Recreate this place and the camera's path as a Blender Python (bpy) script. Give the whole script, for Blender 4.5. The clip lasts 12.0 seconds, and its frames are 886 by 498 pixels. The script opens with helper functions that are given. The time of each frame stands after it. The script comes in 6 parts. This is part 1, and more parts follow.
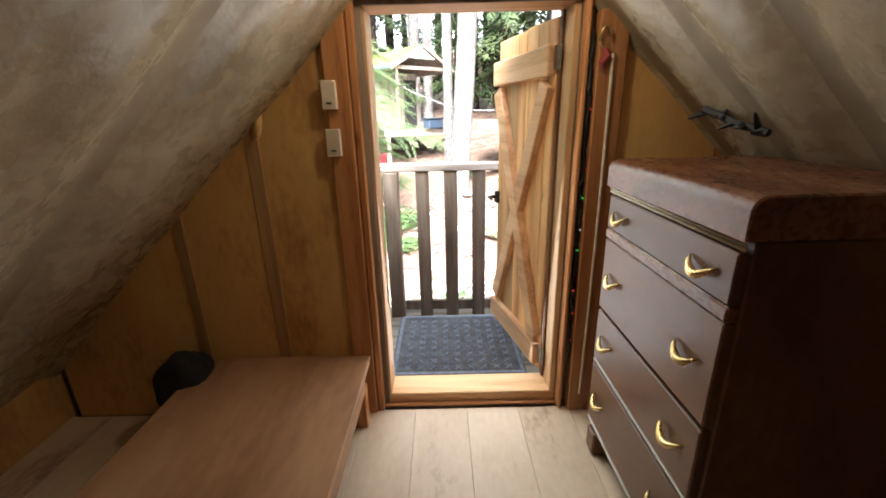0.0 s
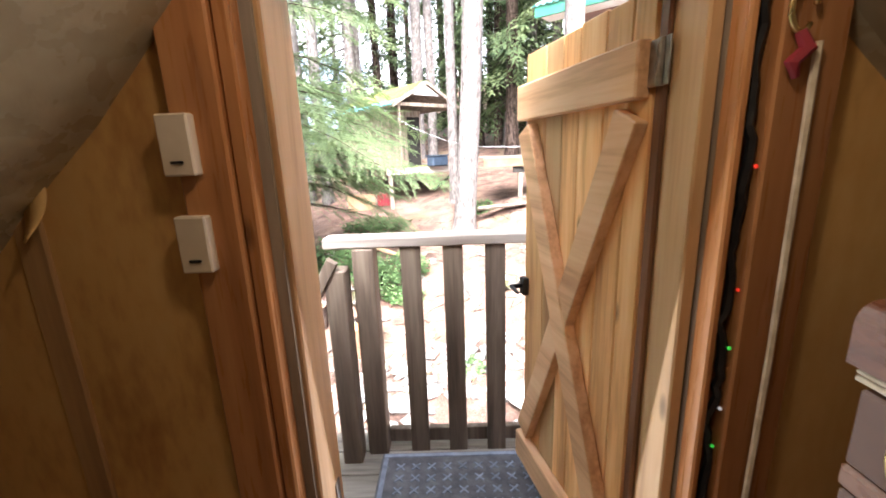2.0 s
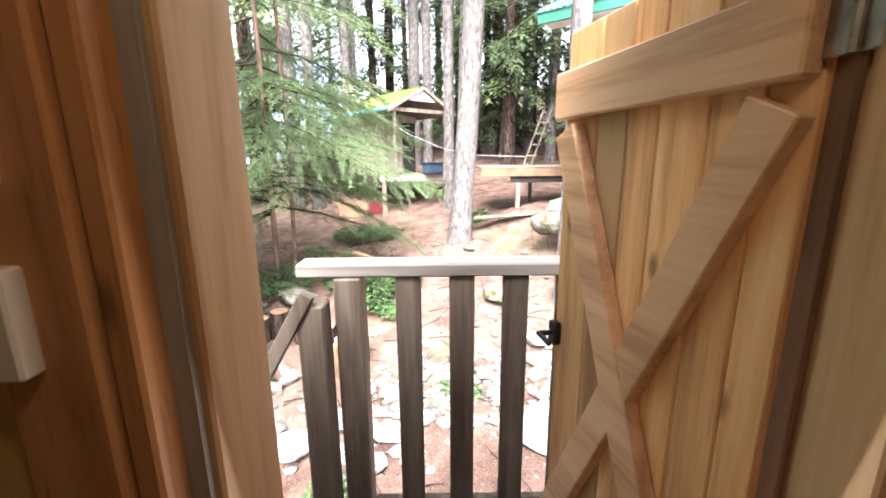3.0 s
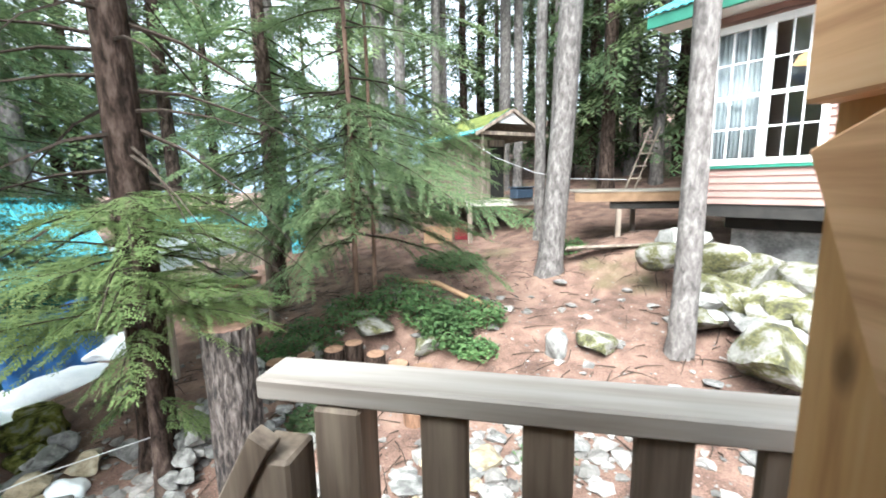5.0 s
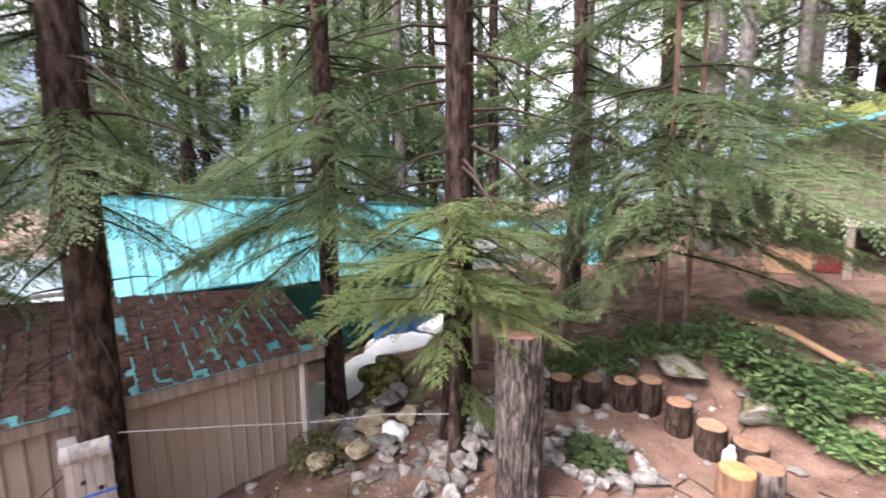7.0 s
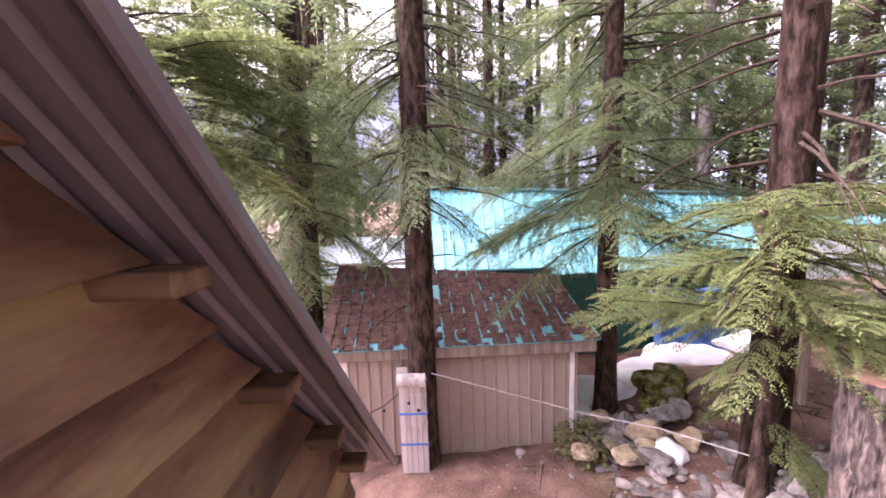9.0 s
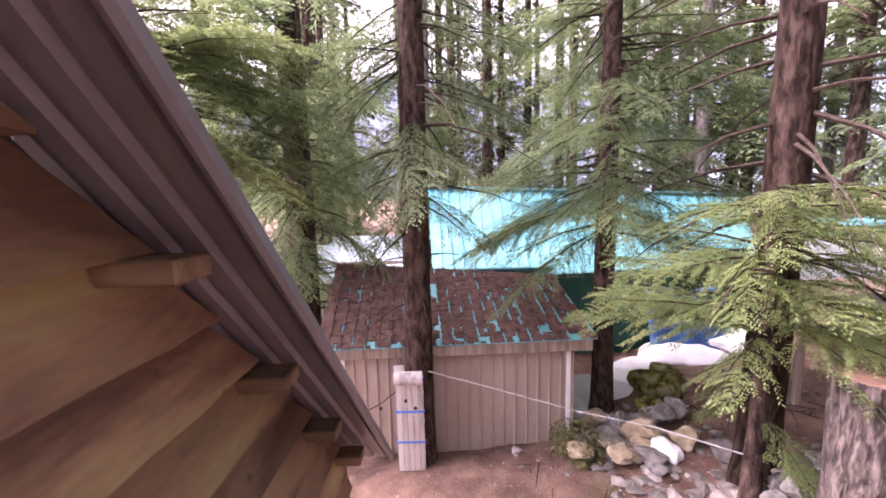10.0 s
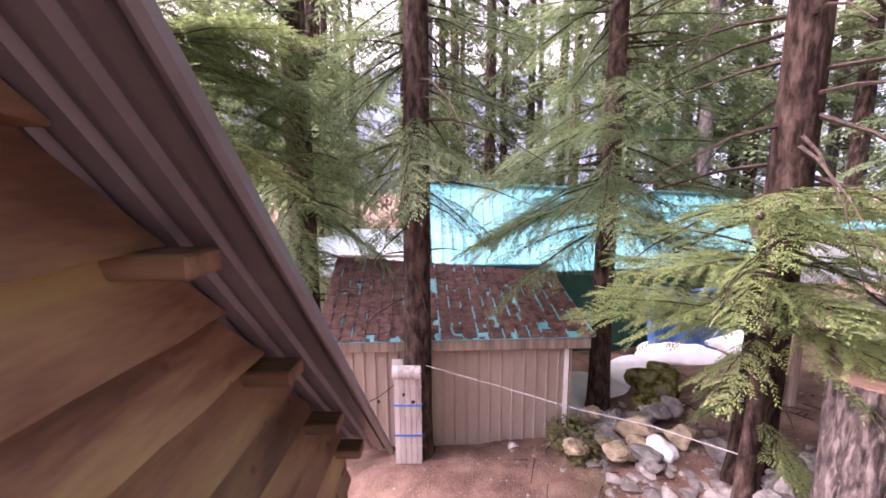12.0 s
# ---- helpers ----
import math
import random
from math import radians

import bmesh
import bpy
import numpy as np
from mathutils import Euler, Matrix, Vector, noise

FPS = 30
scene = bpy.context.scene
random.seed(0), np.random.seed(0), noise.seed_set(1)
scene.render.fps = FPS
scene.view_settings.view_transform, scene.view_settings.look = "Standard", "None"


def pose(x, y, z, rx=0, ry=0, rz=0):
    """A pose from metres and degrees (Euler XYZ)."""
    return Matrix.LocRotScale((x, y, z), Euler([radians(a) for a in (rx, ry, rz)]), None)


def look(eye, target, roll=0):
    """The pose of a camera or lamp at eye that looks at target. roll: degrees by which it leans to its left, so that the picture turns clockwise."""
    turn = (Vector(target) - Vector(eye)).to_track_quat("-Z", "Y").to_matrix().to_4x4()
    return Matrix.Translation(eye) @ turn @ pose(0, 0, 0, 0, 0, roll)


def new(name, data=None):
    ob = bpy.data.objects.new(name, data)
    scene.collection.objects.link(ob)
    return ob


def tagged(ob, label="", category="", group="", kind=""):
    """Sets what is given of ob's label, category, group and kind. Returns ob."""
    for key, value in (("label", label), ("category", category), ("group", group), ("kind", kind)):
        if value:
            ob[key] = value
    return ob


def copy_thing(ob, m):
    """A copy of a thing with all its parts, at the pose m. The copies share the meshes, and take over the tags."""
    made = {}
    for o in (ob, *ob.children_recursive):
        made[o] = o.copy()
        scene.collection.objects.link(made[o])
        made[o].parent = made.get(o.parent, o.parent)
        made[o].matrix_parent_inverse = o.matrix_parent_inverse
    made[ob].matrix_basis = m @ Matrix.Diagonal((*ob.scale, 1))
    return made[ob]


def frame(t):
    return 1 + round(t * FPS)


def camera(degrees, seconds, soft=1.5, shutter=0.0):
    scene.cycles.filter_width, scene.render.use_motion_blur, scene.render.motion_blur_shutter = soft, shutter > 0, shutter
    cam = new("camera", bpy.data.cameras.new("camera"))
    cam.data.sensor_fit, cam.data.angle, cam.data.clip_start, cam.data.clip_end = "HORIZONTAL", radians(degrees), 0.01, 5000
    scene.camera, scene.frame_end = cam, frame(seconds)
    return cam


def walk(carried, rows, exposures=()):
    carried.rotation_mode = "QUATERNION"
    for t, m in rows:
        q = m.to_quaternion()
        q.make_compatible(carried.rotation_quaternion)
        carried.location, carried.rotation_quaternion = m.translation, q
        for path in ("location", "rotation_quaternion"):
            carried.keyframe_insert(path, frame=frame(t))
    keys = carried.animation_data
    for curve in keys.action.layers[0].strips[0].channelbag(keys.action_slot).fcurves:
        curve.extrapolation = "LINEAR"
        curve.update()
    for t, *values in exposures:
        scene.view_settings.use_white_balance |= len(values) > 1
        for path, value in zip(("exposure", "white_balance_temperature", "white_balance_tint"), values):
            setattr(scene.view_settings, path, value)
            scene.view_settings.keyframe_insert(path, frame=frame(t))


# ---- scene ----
cam = camera(95.0, 12.0, soft=1.8, shutter=0.2)
PATH = [
    (0, (-0.001, 0.016, 1.325), (-0.006, 1.916, 0.701), -1.4),
    (0.5, (0.039, 0.234, 1.328), (-0.034, 2.151, 0.763), -2.0),
    (1, (0.006, 0.475, 1.333), (-0.016, 2.396, 0.775), -1.6),
    (1.5, (-0.005, 0.688, 1.369), (0.088, 2.622, 0.87), -1.2),
    (2, (0.038, 0.899, 1.38), (0.004, 2.842, 0.91), -2.2),
    (2.5, (-0.006, 1.084, 1.367), (-0.028, 3.029, 0.9), -1.6),
    (2.7, (-0.025, 1.156, 1.374), (0.002, 3.103, 0.919), -0.5),
    (4.3, (0.059, 1.689, 1.365), (-0.127, 3.639, 0.96), -0.6),
    (4.5, (0.051, 1.76, 1.37), (-0.14, 3.708, 0.957), -0.6),
    (5, (0.016, 1.886, 1.397), (-0.405, 3.815, 1.079), -1.2),
    (5.5, (-0.013, 2.062, 1.395), (-0.71, 3.911, 1.085), -1.7),
    (6, (-0.068, 2.132, 1.398), (-1.072, 3.839, 1.118), -1.5),
    (6.5, (-0.156, 2.213, 1.385), (-1.434, 3.727, 1.114), -1.2),
    (7, (-0.266, 2.217, 1.379), (-1.841, 3.424, 1.131), -0.7),
    (7.5, (-0.316, 2.199, 1.428), (-2.191, 2.855, 1.194), -1.3),
    (7.7, (-0.30, 2.19, 1.425), (-2.241, 2.605, 1.18), -1.1),
    (9.3, (-0.247, 2.232, 1.381), (-2.229, 2.201, 1.117), -1.9),
    (9.5, (-0.241, 2.235, 1.38), (-2.223, 2.211, 1.114), -1.9),
    (10, (-0.233, 2.228, 1.375), (-2.216, 2.209, 1.109), -1.5),
    (10.5, (-0.229, 2.228, 1.377), (-2.212, 2.208, 1.122), -0.8),
    (11, (-0.235, 2.216, 1.38), (-2.219, 2.178, 1.131), -0.3),
    (11.5, (-0.239, 2.21, 1.379), (-2.222, 2.19, 1.12), -0.1),
    (12, (-0.234, 2.212, 1.382), (-2.213, 2.195, 1.09), -0.3),
]
EXPOSURES = [(0.0, 4.1, 6050, 9), (1.0, 4.0, 6100, 10), (1.5, 3.9, 6150, 12), (2.0, 3.75, 6150, 15), (2.7, 3.4, 6150, 14), (4.3, 2.75, 5850, 9), (5.0, 2.45, 5800, 2), (5.5, 2.2, 5950, 6), (6.5, 2.1, 6200, 13), (7.5, 2.4, 6500, 34), (9.3, 2.68, 6600, 49), (12.0, 2.68, 6600, 49)]
walk(cam, [(t, look(eye, target, roll)) for t, eye, target, roll in PATH], EXPOSURES)

# ---- world and sun: bright overcast over a forest clearing ----
world = bpy.data.worlds.new("overcast_sky")
scene.world = world
world.use_nodes = True
wn, wl = world.node_tree.nodes, world.node_tree.links
sky = wn.new("ShaderNodeTexSky")
sky.sky_type, sky.sun_disc = "NISHITA", False
sky.sun_elevation, sky.sun_rotation = radians(50), radians(188)
sky.air_density, sky.dust_density, sky.ozone_density = 1.0, 3.0, 1.0
pale = wn.new("ShaderNodeHueSaturation")
pale.inputs["Saturation"].default_value = 0.22
wl.new(sky.outputs[0], pale.inputs["Color"])
wl.new(pale.outputs[0], wn["Background"].inputs[0])
wn["Background"].inputs[1].default_value = 0.15
sun = new("sun", bpy.data.lights.new("sun", "SUN"))
sun.data.energy, sun.data.angle, sun.data.color = 2.4, radians(40), (1.0, 0.96, 0.9)
sun.rotation_euler = (radians(40), 0, radians(-8))


# the sky's light through the doorway
door_light = new("doorway_daylight", bpy.data.lights.new("doorway_daylight", "AREA"))
door_light.data.shape, door_light.data.size, door_light.data.size_y = "RECTANGLE", 0.74, 1.6
door_light.data.energy, door_light.data.color = 0.42, (1.0, 0.97, 0.92)
door_light.matrix_world = look((0.11, 1.70, 0.89), (0.11, 0.0, 0.6))
# the loft's own lamp: one warm bulb under the ridge
loft_light = new("loft_light", bpy.data.lights.new("loft_light", "POINT"))
loft_light.data.energy, loft_light.data.color, loft_light.data.shadow_soft_size = 0.5, (1.0, 0.82, 0.58), 0.05
loft_light.location = (0.12, 1.22, 1.95)


# ---- materials ----
def ramp_stops(node, stops):
    els = node.color_ramp.elements
    while len(els) < len(stops):
        els.new(0.5)
    for e, (p, c) in zip(els, stops):
        e.position, e.color = p, (*c, 1)


def surface(name, stops, scale=4.0, stretch=(1, 1, 1), rough=0.8, bump=0.3, fine=40.0, metal=0.0, vary=0.25, island=False, spec=0.5, dist=0.01, rough_var=0.15, knots=False, fine_share=0.35):
    """Two scales of noise through a colour ramp, with relief and a per-piece change of tone."""
    m = bpy.data.materials.new(name)
    m.use_nodes = True
    n, l = m.node_tree.nodes, m.node_tree.links
    bsdf = n["Principled BSDF"]
    tc, mp, info = n.new("ShaderNodeTexCoord"), n.new("ShaderNodeMapping"), n.new("ShaderNodeObjectInfo")
    shift = n.new("ShaderNodeVectorMath")
    shift.operation = "MULTIPLY_ADD"
    comb = n.new("ShaderNodeCombineXYZ")
    for k in range(3):
        l.new(info.outputs["Random"], comb.inputs[k])
    shift.inputs[1].default_value = (37, 53, 71)
    l.new(comb.outputs[0], shift.inputs[0])
    l.new(tc.outputs["Object"], shift.inputs[2])
    l.new(shift.outputs[0], mp.inputs["Vector"])
    mp.inputs["Scale"].default_value = stretch
    big, small = n.new("ShaderNodeTexNoise"), n.new("ShaderNodeTexNoise")
    big.inputs["Scale"].default_value, big.inputs["Detail"].default_value = scale, 5
    small.inputs["Scale"].default_value, small.inputs["Detail"].default_value = fine, 4
    big.inputs["Distortion"].default_value = 0.4
    for t in (big, small):
        l.new(mp.outputs[0], t.inputs["Vector"])
    mixf = n.new("ShaderNodeMath")
    mixf.operation = "MULTIPLY_ADD"
    mixf.inputs[1].default_value = fine_share
    sub = n.new("ShaderNodeMath")
    sub.operation = "SUBTRACT"
    sub.inputs[1].default_value = 0.5
    l.new(small.outputs["Fac"], sub.inputs[0])
    l.new(sub.outputs[0], mixf.inputs[0])
    l.new(big.outputs["Fac"], mixf.inputs[2])
    ramp = n.new("ShaderNodeValToRGB")
    ramp_stops(ramp, stops)
    l.new(mixf.outputs[0], ramp.inputs["Fac"])
    hsv = n.new("ShaderNodeHueSaturation")
    rng = n.new("ShaderNodeMapRange")
    rng.inputs["To Min"].default_value, rng.inputs["To Max"].default_value = 1 - vary, 1 + vary
    if island:
        geo = n.new("ShaderNodeNewGeometry")
        l.new(geo.outputs["Random Per Island"], rng.inputs["Value"])
    else:
        l.new(info.outputs["Random"], rng.inputs["Value"])
    l.new(rng.outputs[0], hsv.inputs["Value"])
    tint = ramp.outputs["Color"]
    if knots:
        vor, kr, km, kp = n.new("ShaderNodeTexVoronoi"), n.new("ShaderNodeValToRGB"), n.new("ShaderNodeMix"), n.new("ShaderNodeMapping")
        kp.inputs["Scale"].default_value = [1.0 if s < 0.5 else 2.4 for s in stretch]
        vor.inputs["Scale"].default_value = 3.2
        l.new(shift.outputs[0], kp.inputs["Vector"])
        l.new(kp.outputs[0], vor.inputs["Vector"])
        ramp_stops(kr, [(0.05, (0.75, 0.75, 0.75)), (0.13, (0, 0, 0))])
        l.new(vor.outputs["Distance"], kr.inputs["Fac"])
        km.data_type = "RGBA"
        km.inputs["B"].default_value = (*[c * 0.35 for c in stops[0][1]], 1)
        l.new(kr.outputs["Color"], km.inputs["Factor"])
        l.new(tint, km.inputs["A"])
        tint = km.outputs["Result"]
    l.new(tint, hsv.inputs["Color"])
    l.new(hsv.outputs[0], bsdf.inputs["Base Color"])
    rr = n.new("ShaderNodeMapRange")
    rr.inputs["To Min"].default_value, rr.inputs["To Max"].default_value = max(0.02, rough - rough_var), min(1, rough + rough_var)
    l.new(small.outputs["Fac"], rr.inputs["Value"])
    l.new(rr.outputs[0], bsdf.inputs["Roughness"])
    bsdf.inputs["Metallic"].default_value = metal
    bsdf.inputs["Specular IOR Level"].default_value = spec
    if bump:
        bp = n.new("ShaderNodeBump")
        bp.inputs["Strength"].default_value, bp.inputs["Distance"].default_value = bump, dist
        l.new(mixf.outputs[0], bp.inputs["Height"])
        l.new(bp.outputs[0], bsdf.inputs["Normal"])
    return m


def wood(name, dark, mid, light, axis, rough=0.6, vary=0.18, bump=0.25, spec=0.4, grain=14, knots=False):
    st = [1.0, 1.0, 1.0]
    st[axis] = 0.07
    return surface(name, [(0.3, dark), (0.5, mid), (0.72, light)], grain, st, rough, bump, grain * 6, 0, vary, spec=spec, dist=0.004, knots=knots)


RED = ((0.30, 0.12, 0.045), (0.46, 0.20, 0.075), (0.55, 0.27, 0.11))
post_wood = wood("stained_post_wood", *RED, 2, rough=0.3, knots=True)
header_wood = wood("stained_header_wood", *RED, 0, rough=0.4)
PALE = ((0.5, 0.28, 0.13), (0.68, 0.43, 0.22), (0.77, 0.53, 0.3))
jamb_wood = wood("pale_jamb_wood", *PALE, 2, rough=0.5, knots=True)
dark_stop = wood("dark_stop_wood", (0.07, 0.03, 0.015), (0.15, 0.065, 0.03), (0.22, 0.1, 0.05), 2, rough=0.5)
sill_wood = wood("pale_sill_wood", *PALE, 0, rough=0.55)
floor_wood = surface("worn_floor_wood", [(0.2, (0.3, 0.19, 0.11)), (0.4, (0.62, 0.48, 0.34)), (0.75, (0.77, 0.63, 0.47))], 3.2, (1, 0.45, 1), 0.45, 0.1, 50, vary=0.06)
CEDAR = ((0.44, 0.21, 0.08), (0.70, 0.40, 0.17), (0.80, 0.53, 0.27))
door_wood = wood("cedar_plank_wood", *CEDAR, 2, rough=0.55, vary=0.35, knots=True)
batten_wood = wood("cedar_batten_wood", (0.48, 0.26, 0.13), (0.7, 0.42, 0.23), (0.78, 0.52, 0.31), 0, rough=0.55, vary=0.1)
GREY = ((0.10, 0.085, 0.07), (0.22, 0.19, 0.155), (0.34, 0.31, 0.27))
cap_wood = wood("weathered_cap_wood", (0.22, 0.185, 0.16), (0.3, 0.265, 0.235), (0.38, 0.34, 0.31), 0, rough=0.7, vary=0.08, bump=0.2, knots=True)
sled_wood = wood("weathered_sled_wood", (0.3, 0.27, 0.255), (0.46, 0.43, 0.41), (0.58, 0.55, 0.53), 2, rough=0.7, vary=0.15)
rail_wood = wood("weathered_rail_wood", (0.3, 0.26, 0.225), (0.43, 0.385, 0.34), (0.52, 0.475, 0.43), 0, rough=0.75, vary=0.1, bump=0.2, knots=True)
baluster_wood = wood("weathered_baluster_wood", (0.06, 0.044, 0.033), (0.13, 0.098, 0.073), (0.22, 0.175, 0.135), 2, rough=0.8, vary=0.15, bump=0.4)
deck_wood = wood("weathered_deck_wood", *GREY, 0, rough=0.85)
old_wood = wood("old_grey_board_wood", (0.13, 0.10, 0.08), (0.24, 0.19, 0.15), (0.36, 0.30, 0.24), 2, rough=0.85)
siding_wood = surface("live_edge_siding_wood", [(0.28, (0.07, 0.034, 0.026)), (0.42, (0.16, 0.085, 0.058)), (0.55, (0.26, 0.165, 0.1)), (0.7, (0.33, 0.26, 0.125))], 3.2, (0.5, 1, 2.2), 0.5, 0.25, 40, vary=0.3, dist=0.006, knots=True, fine_share=0.22)
plywood = surface("yellow_plywood", [(0.28, (0.42, 0.2, 0.06)), (0.48, (0.66, 0.39, 0.13)), (0.75, (0.74, 0.5, 0.2))], 3.0, (1, 1, 0.4), 0.6, 0.12, 45, vary=0.12)
bench_wood = surface("plywood_bench_top", [(0.3, (0.25, 0.125, 0.06)), (0.5, (0.40, 0.215, 0.11)), (0.75, (0.5, 0.3, 0.165))], 3, (1, 0.3, 1), 0.5, 0.1, 30, vary=0.05)
block_wood = wood("rough_block_wood", (0.10, 0.062, 0.04), (0.2, 0.13, 0.085), (0.3, 0.205, 0.135), 1, rough=0.8)
stud_wood = wood("dim_stud_wood", (0.3, 0.17, 0.075), (0.42, 0.25, 0.11), (0.5, 0.32, 0.15), 2, rough=0.6)
walnut = surface("dresser_walnut_veneer", [(0.3, (0.085, 0.034, 0.015)), (0.5, (0.135, 0.058, 0.027)), (0.7, (0.2, 0.095, 0.048))], 3, (1, 0.3, 0.6), 0.36, 0.04, 40, vary=0.1)
walnut_top = surface("dresser_top_varnish", [(0.3, (0.09, 0.032, 0.016)), (0.5, (0.17, 0.066, 0.034)), (0.75, (0.29, 0.14, 0.075))], 7, (1, 0.4, 1), 0.28, 0.05, 60, vary=0.05, rough_var=0.1)
brass = surface("aged_brass", [(0.3, (0.55, 0.40, 0.16)), (0.7, (0.78, 0.62, 0.30))], 30, rough=0.3, metal=1.0, bump=0.05)
steel = surface("galvanised_steel", [(0.3, (0.2, 0.18, 0.16)), (0.7, (0.36, 0.33, 0.3))], 30, rough=0.45, metal=1.0, bump=0.05)
black_metal = surface("black_iron", [(0.3, (0.012, 0.012, 0.014)), (0.7, (0.03, 0.03, 0.033))], 20, rough=0.45, metal=0.3, bump=0.1)
card = surface("cream_switch_plastic", [(0.3, (0.62, 0.52, 0.40)), (0.7, (0.72, 0.62, 0.5))], 8, rough=0.5, bump=0.03, vary=0.05)
dark_cloth = surface("black_cloth", [(0.3, (0.008, 0.007, 0.007)), (0.7, (0.02, 0.018, 0.017))], 12, rough=0.95, bump=0.5)
rope_mat = surface("pale_cord", [(0.3, (0.5, 0.42, 0.3)), (0.7, (0.66, 0.58, 0.45))], 40, rough=0.8, bump=0.2)
white_cord = surface("white_cord", [(0.3, (0.5, 0.5, 0.5)), (0.7, (0.65, 0.65, 0.65))], 40, rough=0.7, bump=0.1)
mat_rubber = surface("ribbed_grey_rubber", [(0.35, (0.075, 0.075, 0.085)), (0.6, (0.13, 0.13, 0.145)), (0.8, (0.2, 0.2, 0.21))], 20, rough=0.75, bump=0.6, fine=220)
mat_edge = surface("blue_grey_mat_border", [(0.3, (0.13, 0.15, 0.2)), (0.7, (0.22, 0.25, 0.32))], 20, rough=0.7, bump=0.3)
film_mat = surface("vapour_barrier_film", [(0.3, (0.3, 0.24, 0.15)), (0.5, (0.4, 0.34, 0.225)), (0.75, (0.5, 0.445, 0.32))], 3.5, (1, 1, 1), 0.28, 0.5, 16, vary=0.03, dist=0.02, rough_var=0.12)
# film over a rafter, darkened by the crease's soft shadow as well
film_rafter_shade = surface("film_over_rafter", [(0.3, (0.22, 0.175, 0.11)), (0.7, (0.33, 0.275, 0.18))], 5, rough=0.55, bump=0.4, fine=16, dist=0.01)
roof_brown = surface("brown_painted_steel", [(0.3, (0.15, 0.138, 0.16)), (0.7, (0.2, 0.186, 0.212))], 6, rough=0.38, bump=0.03, vary=0.05, spec=0.5)
turq = surface("turquoise_painted_steel", [(0.3, (0.09, 0.36, 0.41)), (0.55, (0.13, 0.43, 0.48)), (0.8, (0.2, 0.5, 0.54))], 1.2, rough=0.25, bump=0.05, vary=0.05)
green_trim = surface("green_painted_trim", [(0.3, (0.02, 0.13, 0.085)), (0.7, (0.035, 0.19, 0.125))], 3, rough=0.5, bump=0.1)
teal_wall = surface("dark_green_wall_paint", [(0.3, (0.012, 0.11, 0.085)), (0.7, (0.025, 0.165, 0.125))], 2, rough=0.7, bump=0.15)
blue_tarp = surface("blue_tarpaulin", [(0.3, (0.02, 0.09, 0.28)), (0.7, (0.05, 0.18, 0.45))], 5, rough=0.45, bump=0.6, dist=0.05)
beige = surface("beige_steel_cladding", [(0.3, (0.27, 0.215, 0.175)), (0.6, (0.34, 0.28, 0.235)), (0.8, (0.4, 0.34, 0.29))], 1.5, (1, 1, 0.4), 0.55, 0.08, 20, vary=0.04)
peach = surface("peach_lap_siding", [(0.3, (0.27, 0.16, 0.135)), (0.7, (0.33, 0.205, 0.175))], 2, rough=0.65, bump=0.1, vary=0.05)
white_paint = surface("white_paint", [(0.3, (0.68, 0.68, 0.66)), (0.7, (0.8, 0.8, 0.78))], 4, rough=0.5, bump=0.05, vary=0.04)
curtain_mat = surface("pale_curtain_cloth", [(0.3, (0.38, 0.41, 0.43)), (0.7, (0.45, 0.48, 0.5))], 6, (8, 8, 0.6), 0.9, 0.5, 12)
snow_mat = surface("old_snow", [(0.3, (0.66, 0.68, 0.72)), (0.7, (0.86, 0.87, 0.88))], 3, rough=0.8, bump=0.4, dist=0.04)
ash_mat = surface("dead_needle_litter", [(0.25, (0.05, 0.026, 0.022)), (0.5, (0.145, 0.078, 0.064)), (0.8, (0.26, 0.155, 0.13))], 9, rough=0.95, bump=0.9, fine=70, dist=0.02)
bark_grey = surface("grey_fir_bark", [(0.28, (0.045, 0.038, 0.035)), (0.5, (0.12, 0.104, 0.097)), (0.75, (0.225, 0.202, 0.19))], 15, (1, 1, 0.42), 0.9, 0.9, 60, vary=0.12, dist=0.02)
bark_dark = surface("dark_hemlock_bark", [(0.34, (0.015, 0.01, 0.008)), (0.5, (0.06, 0.04, 0.032)), (0.68, (0.125, 0.09, 0.074))], 13, (1, 1, 0.38), 0.95, 1.0, 60, spec=0.15, vary=0.15, dist=0.02)
bark_red = surface("reddish_sapling_bark", [(0.3, (0.06, 0.034, 0.024)), (0.5, (0.13, 0.076, 0.053)), (0.72, (0.22, 0.135, 0.095))], 10, (1, 1, 0.25), 0.9, 0.6, 45, dist=0.01)
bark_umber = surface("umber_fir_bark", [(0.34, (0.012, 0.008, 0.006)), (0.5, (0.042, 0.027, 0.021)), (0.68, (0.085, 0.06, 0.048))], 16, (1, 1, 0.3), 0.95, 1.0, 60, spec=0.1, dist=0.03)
log_bark = surface("red_brown_log_bark", [(0.3, (0.08, 0.04, 0.022)), (0.5, (0.17, 0.088, 0.05)), (0.72, (0.25, 0.145, 0.09))], 14, (1, 1, 0.25), 0.9, 0.8, 50, dist=0.015)
stump_bark = surface("furrowed_stump_bark", [(0.36, (0.012, 0.009, 0.008)), (0.5, (0.06, 0.046, 0.04)), (0.66, (0.15, 0.125, 0.112))], 20, (1, 1, 0.3), 0.95, 1.0, 50, dist=0.04)
twig_mat = surface("dead_twig_bark", [(0.3, (0.025, 0.019, 0.015)), (0.7, (0.07, 0.053, 0.042))], 20, rough=0.95, bump=0.3, spec=0.1)
cut_wood = surface("fresh_sawn_end_grain", [(0.3, (0.36, 0.155, 0.06)), (0.6, (0.50, 0.235, 0.095)), (0.8, (0.56, 0.31, 0.15))], 12, rough=0.8, bump=0.2, fine=60)
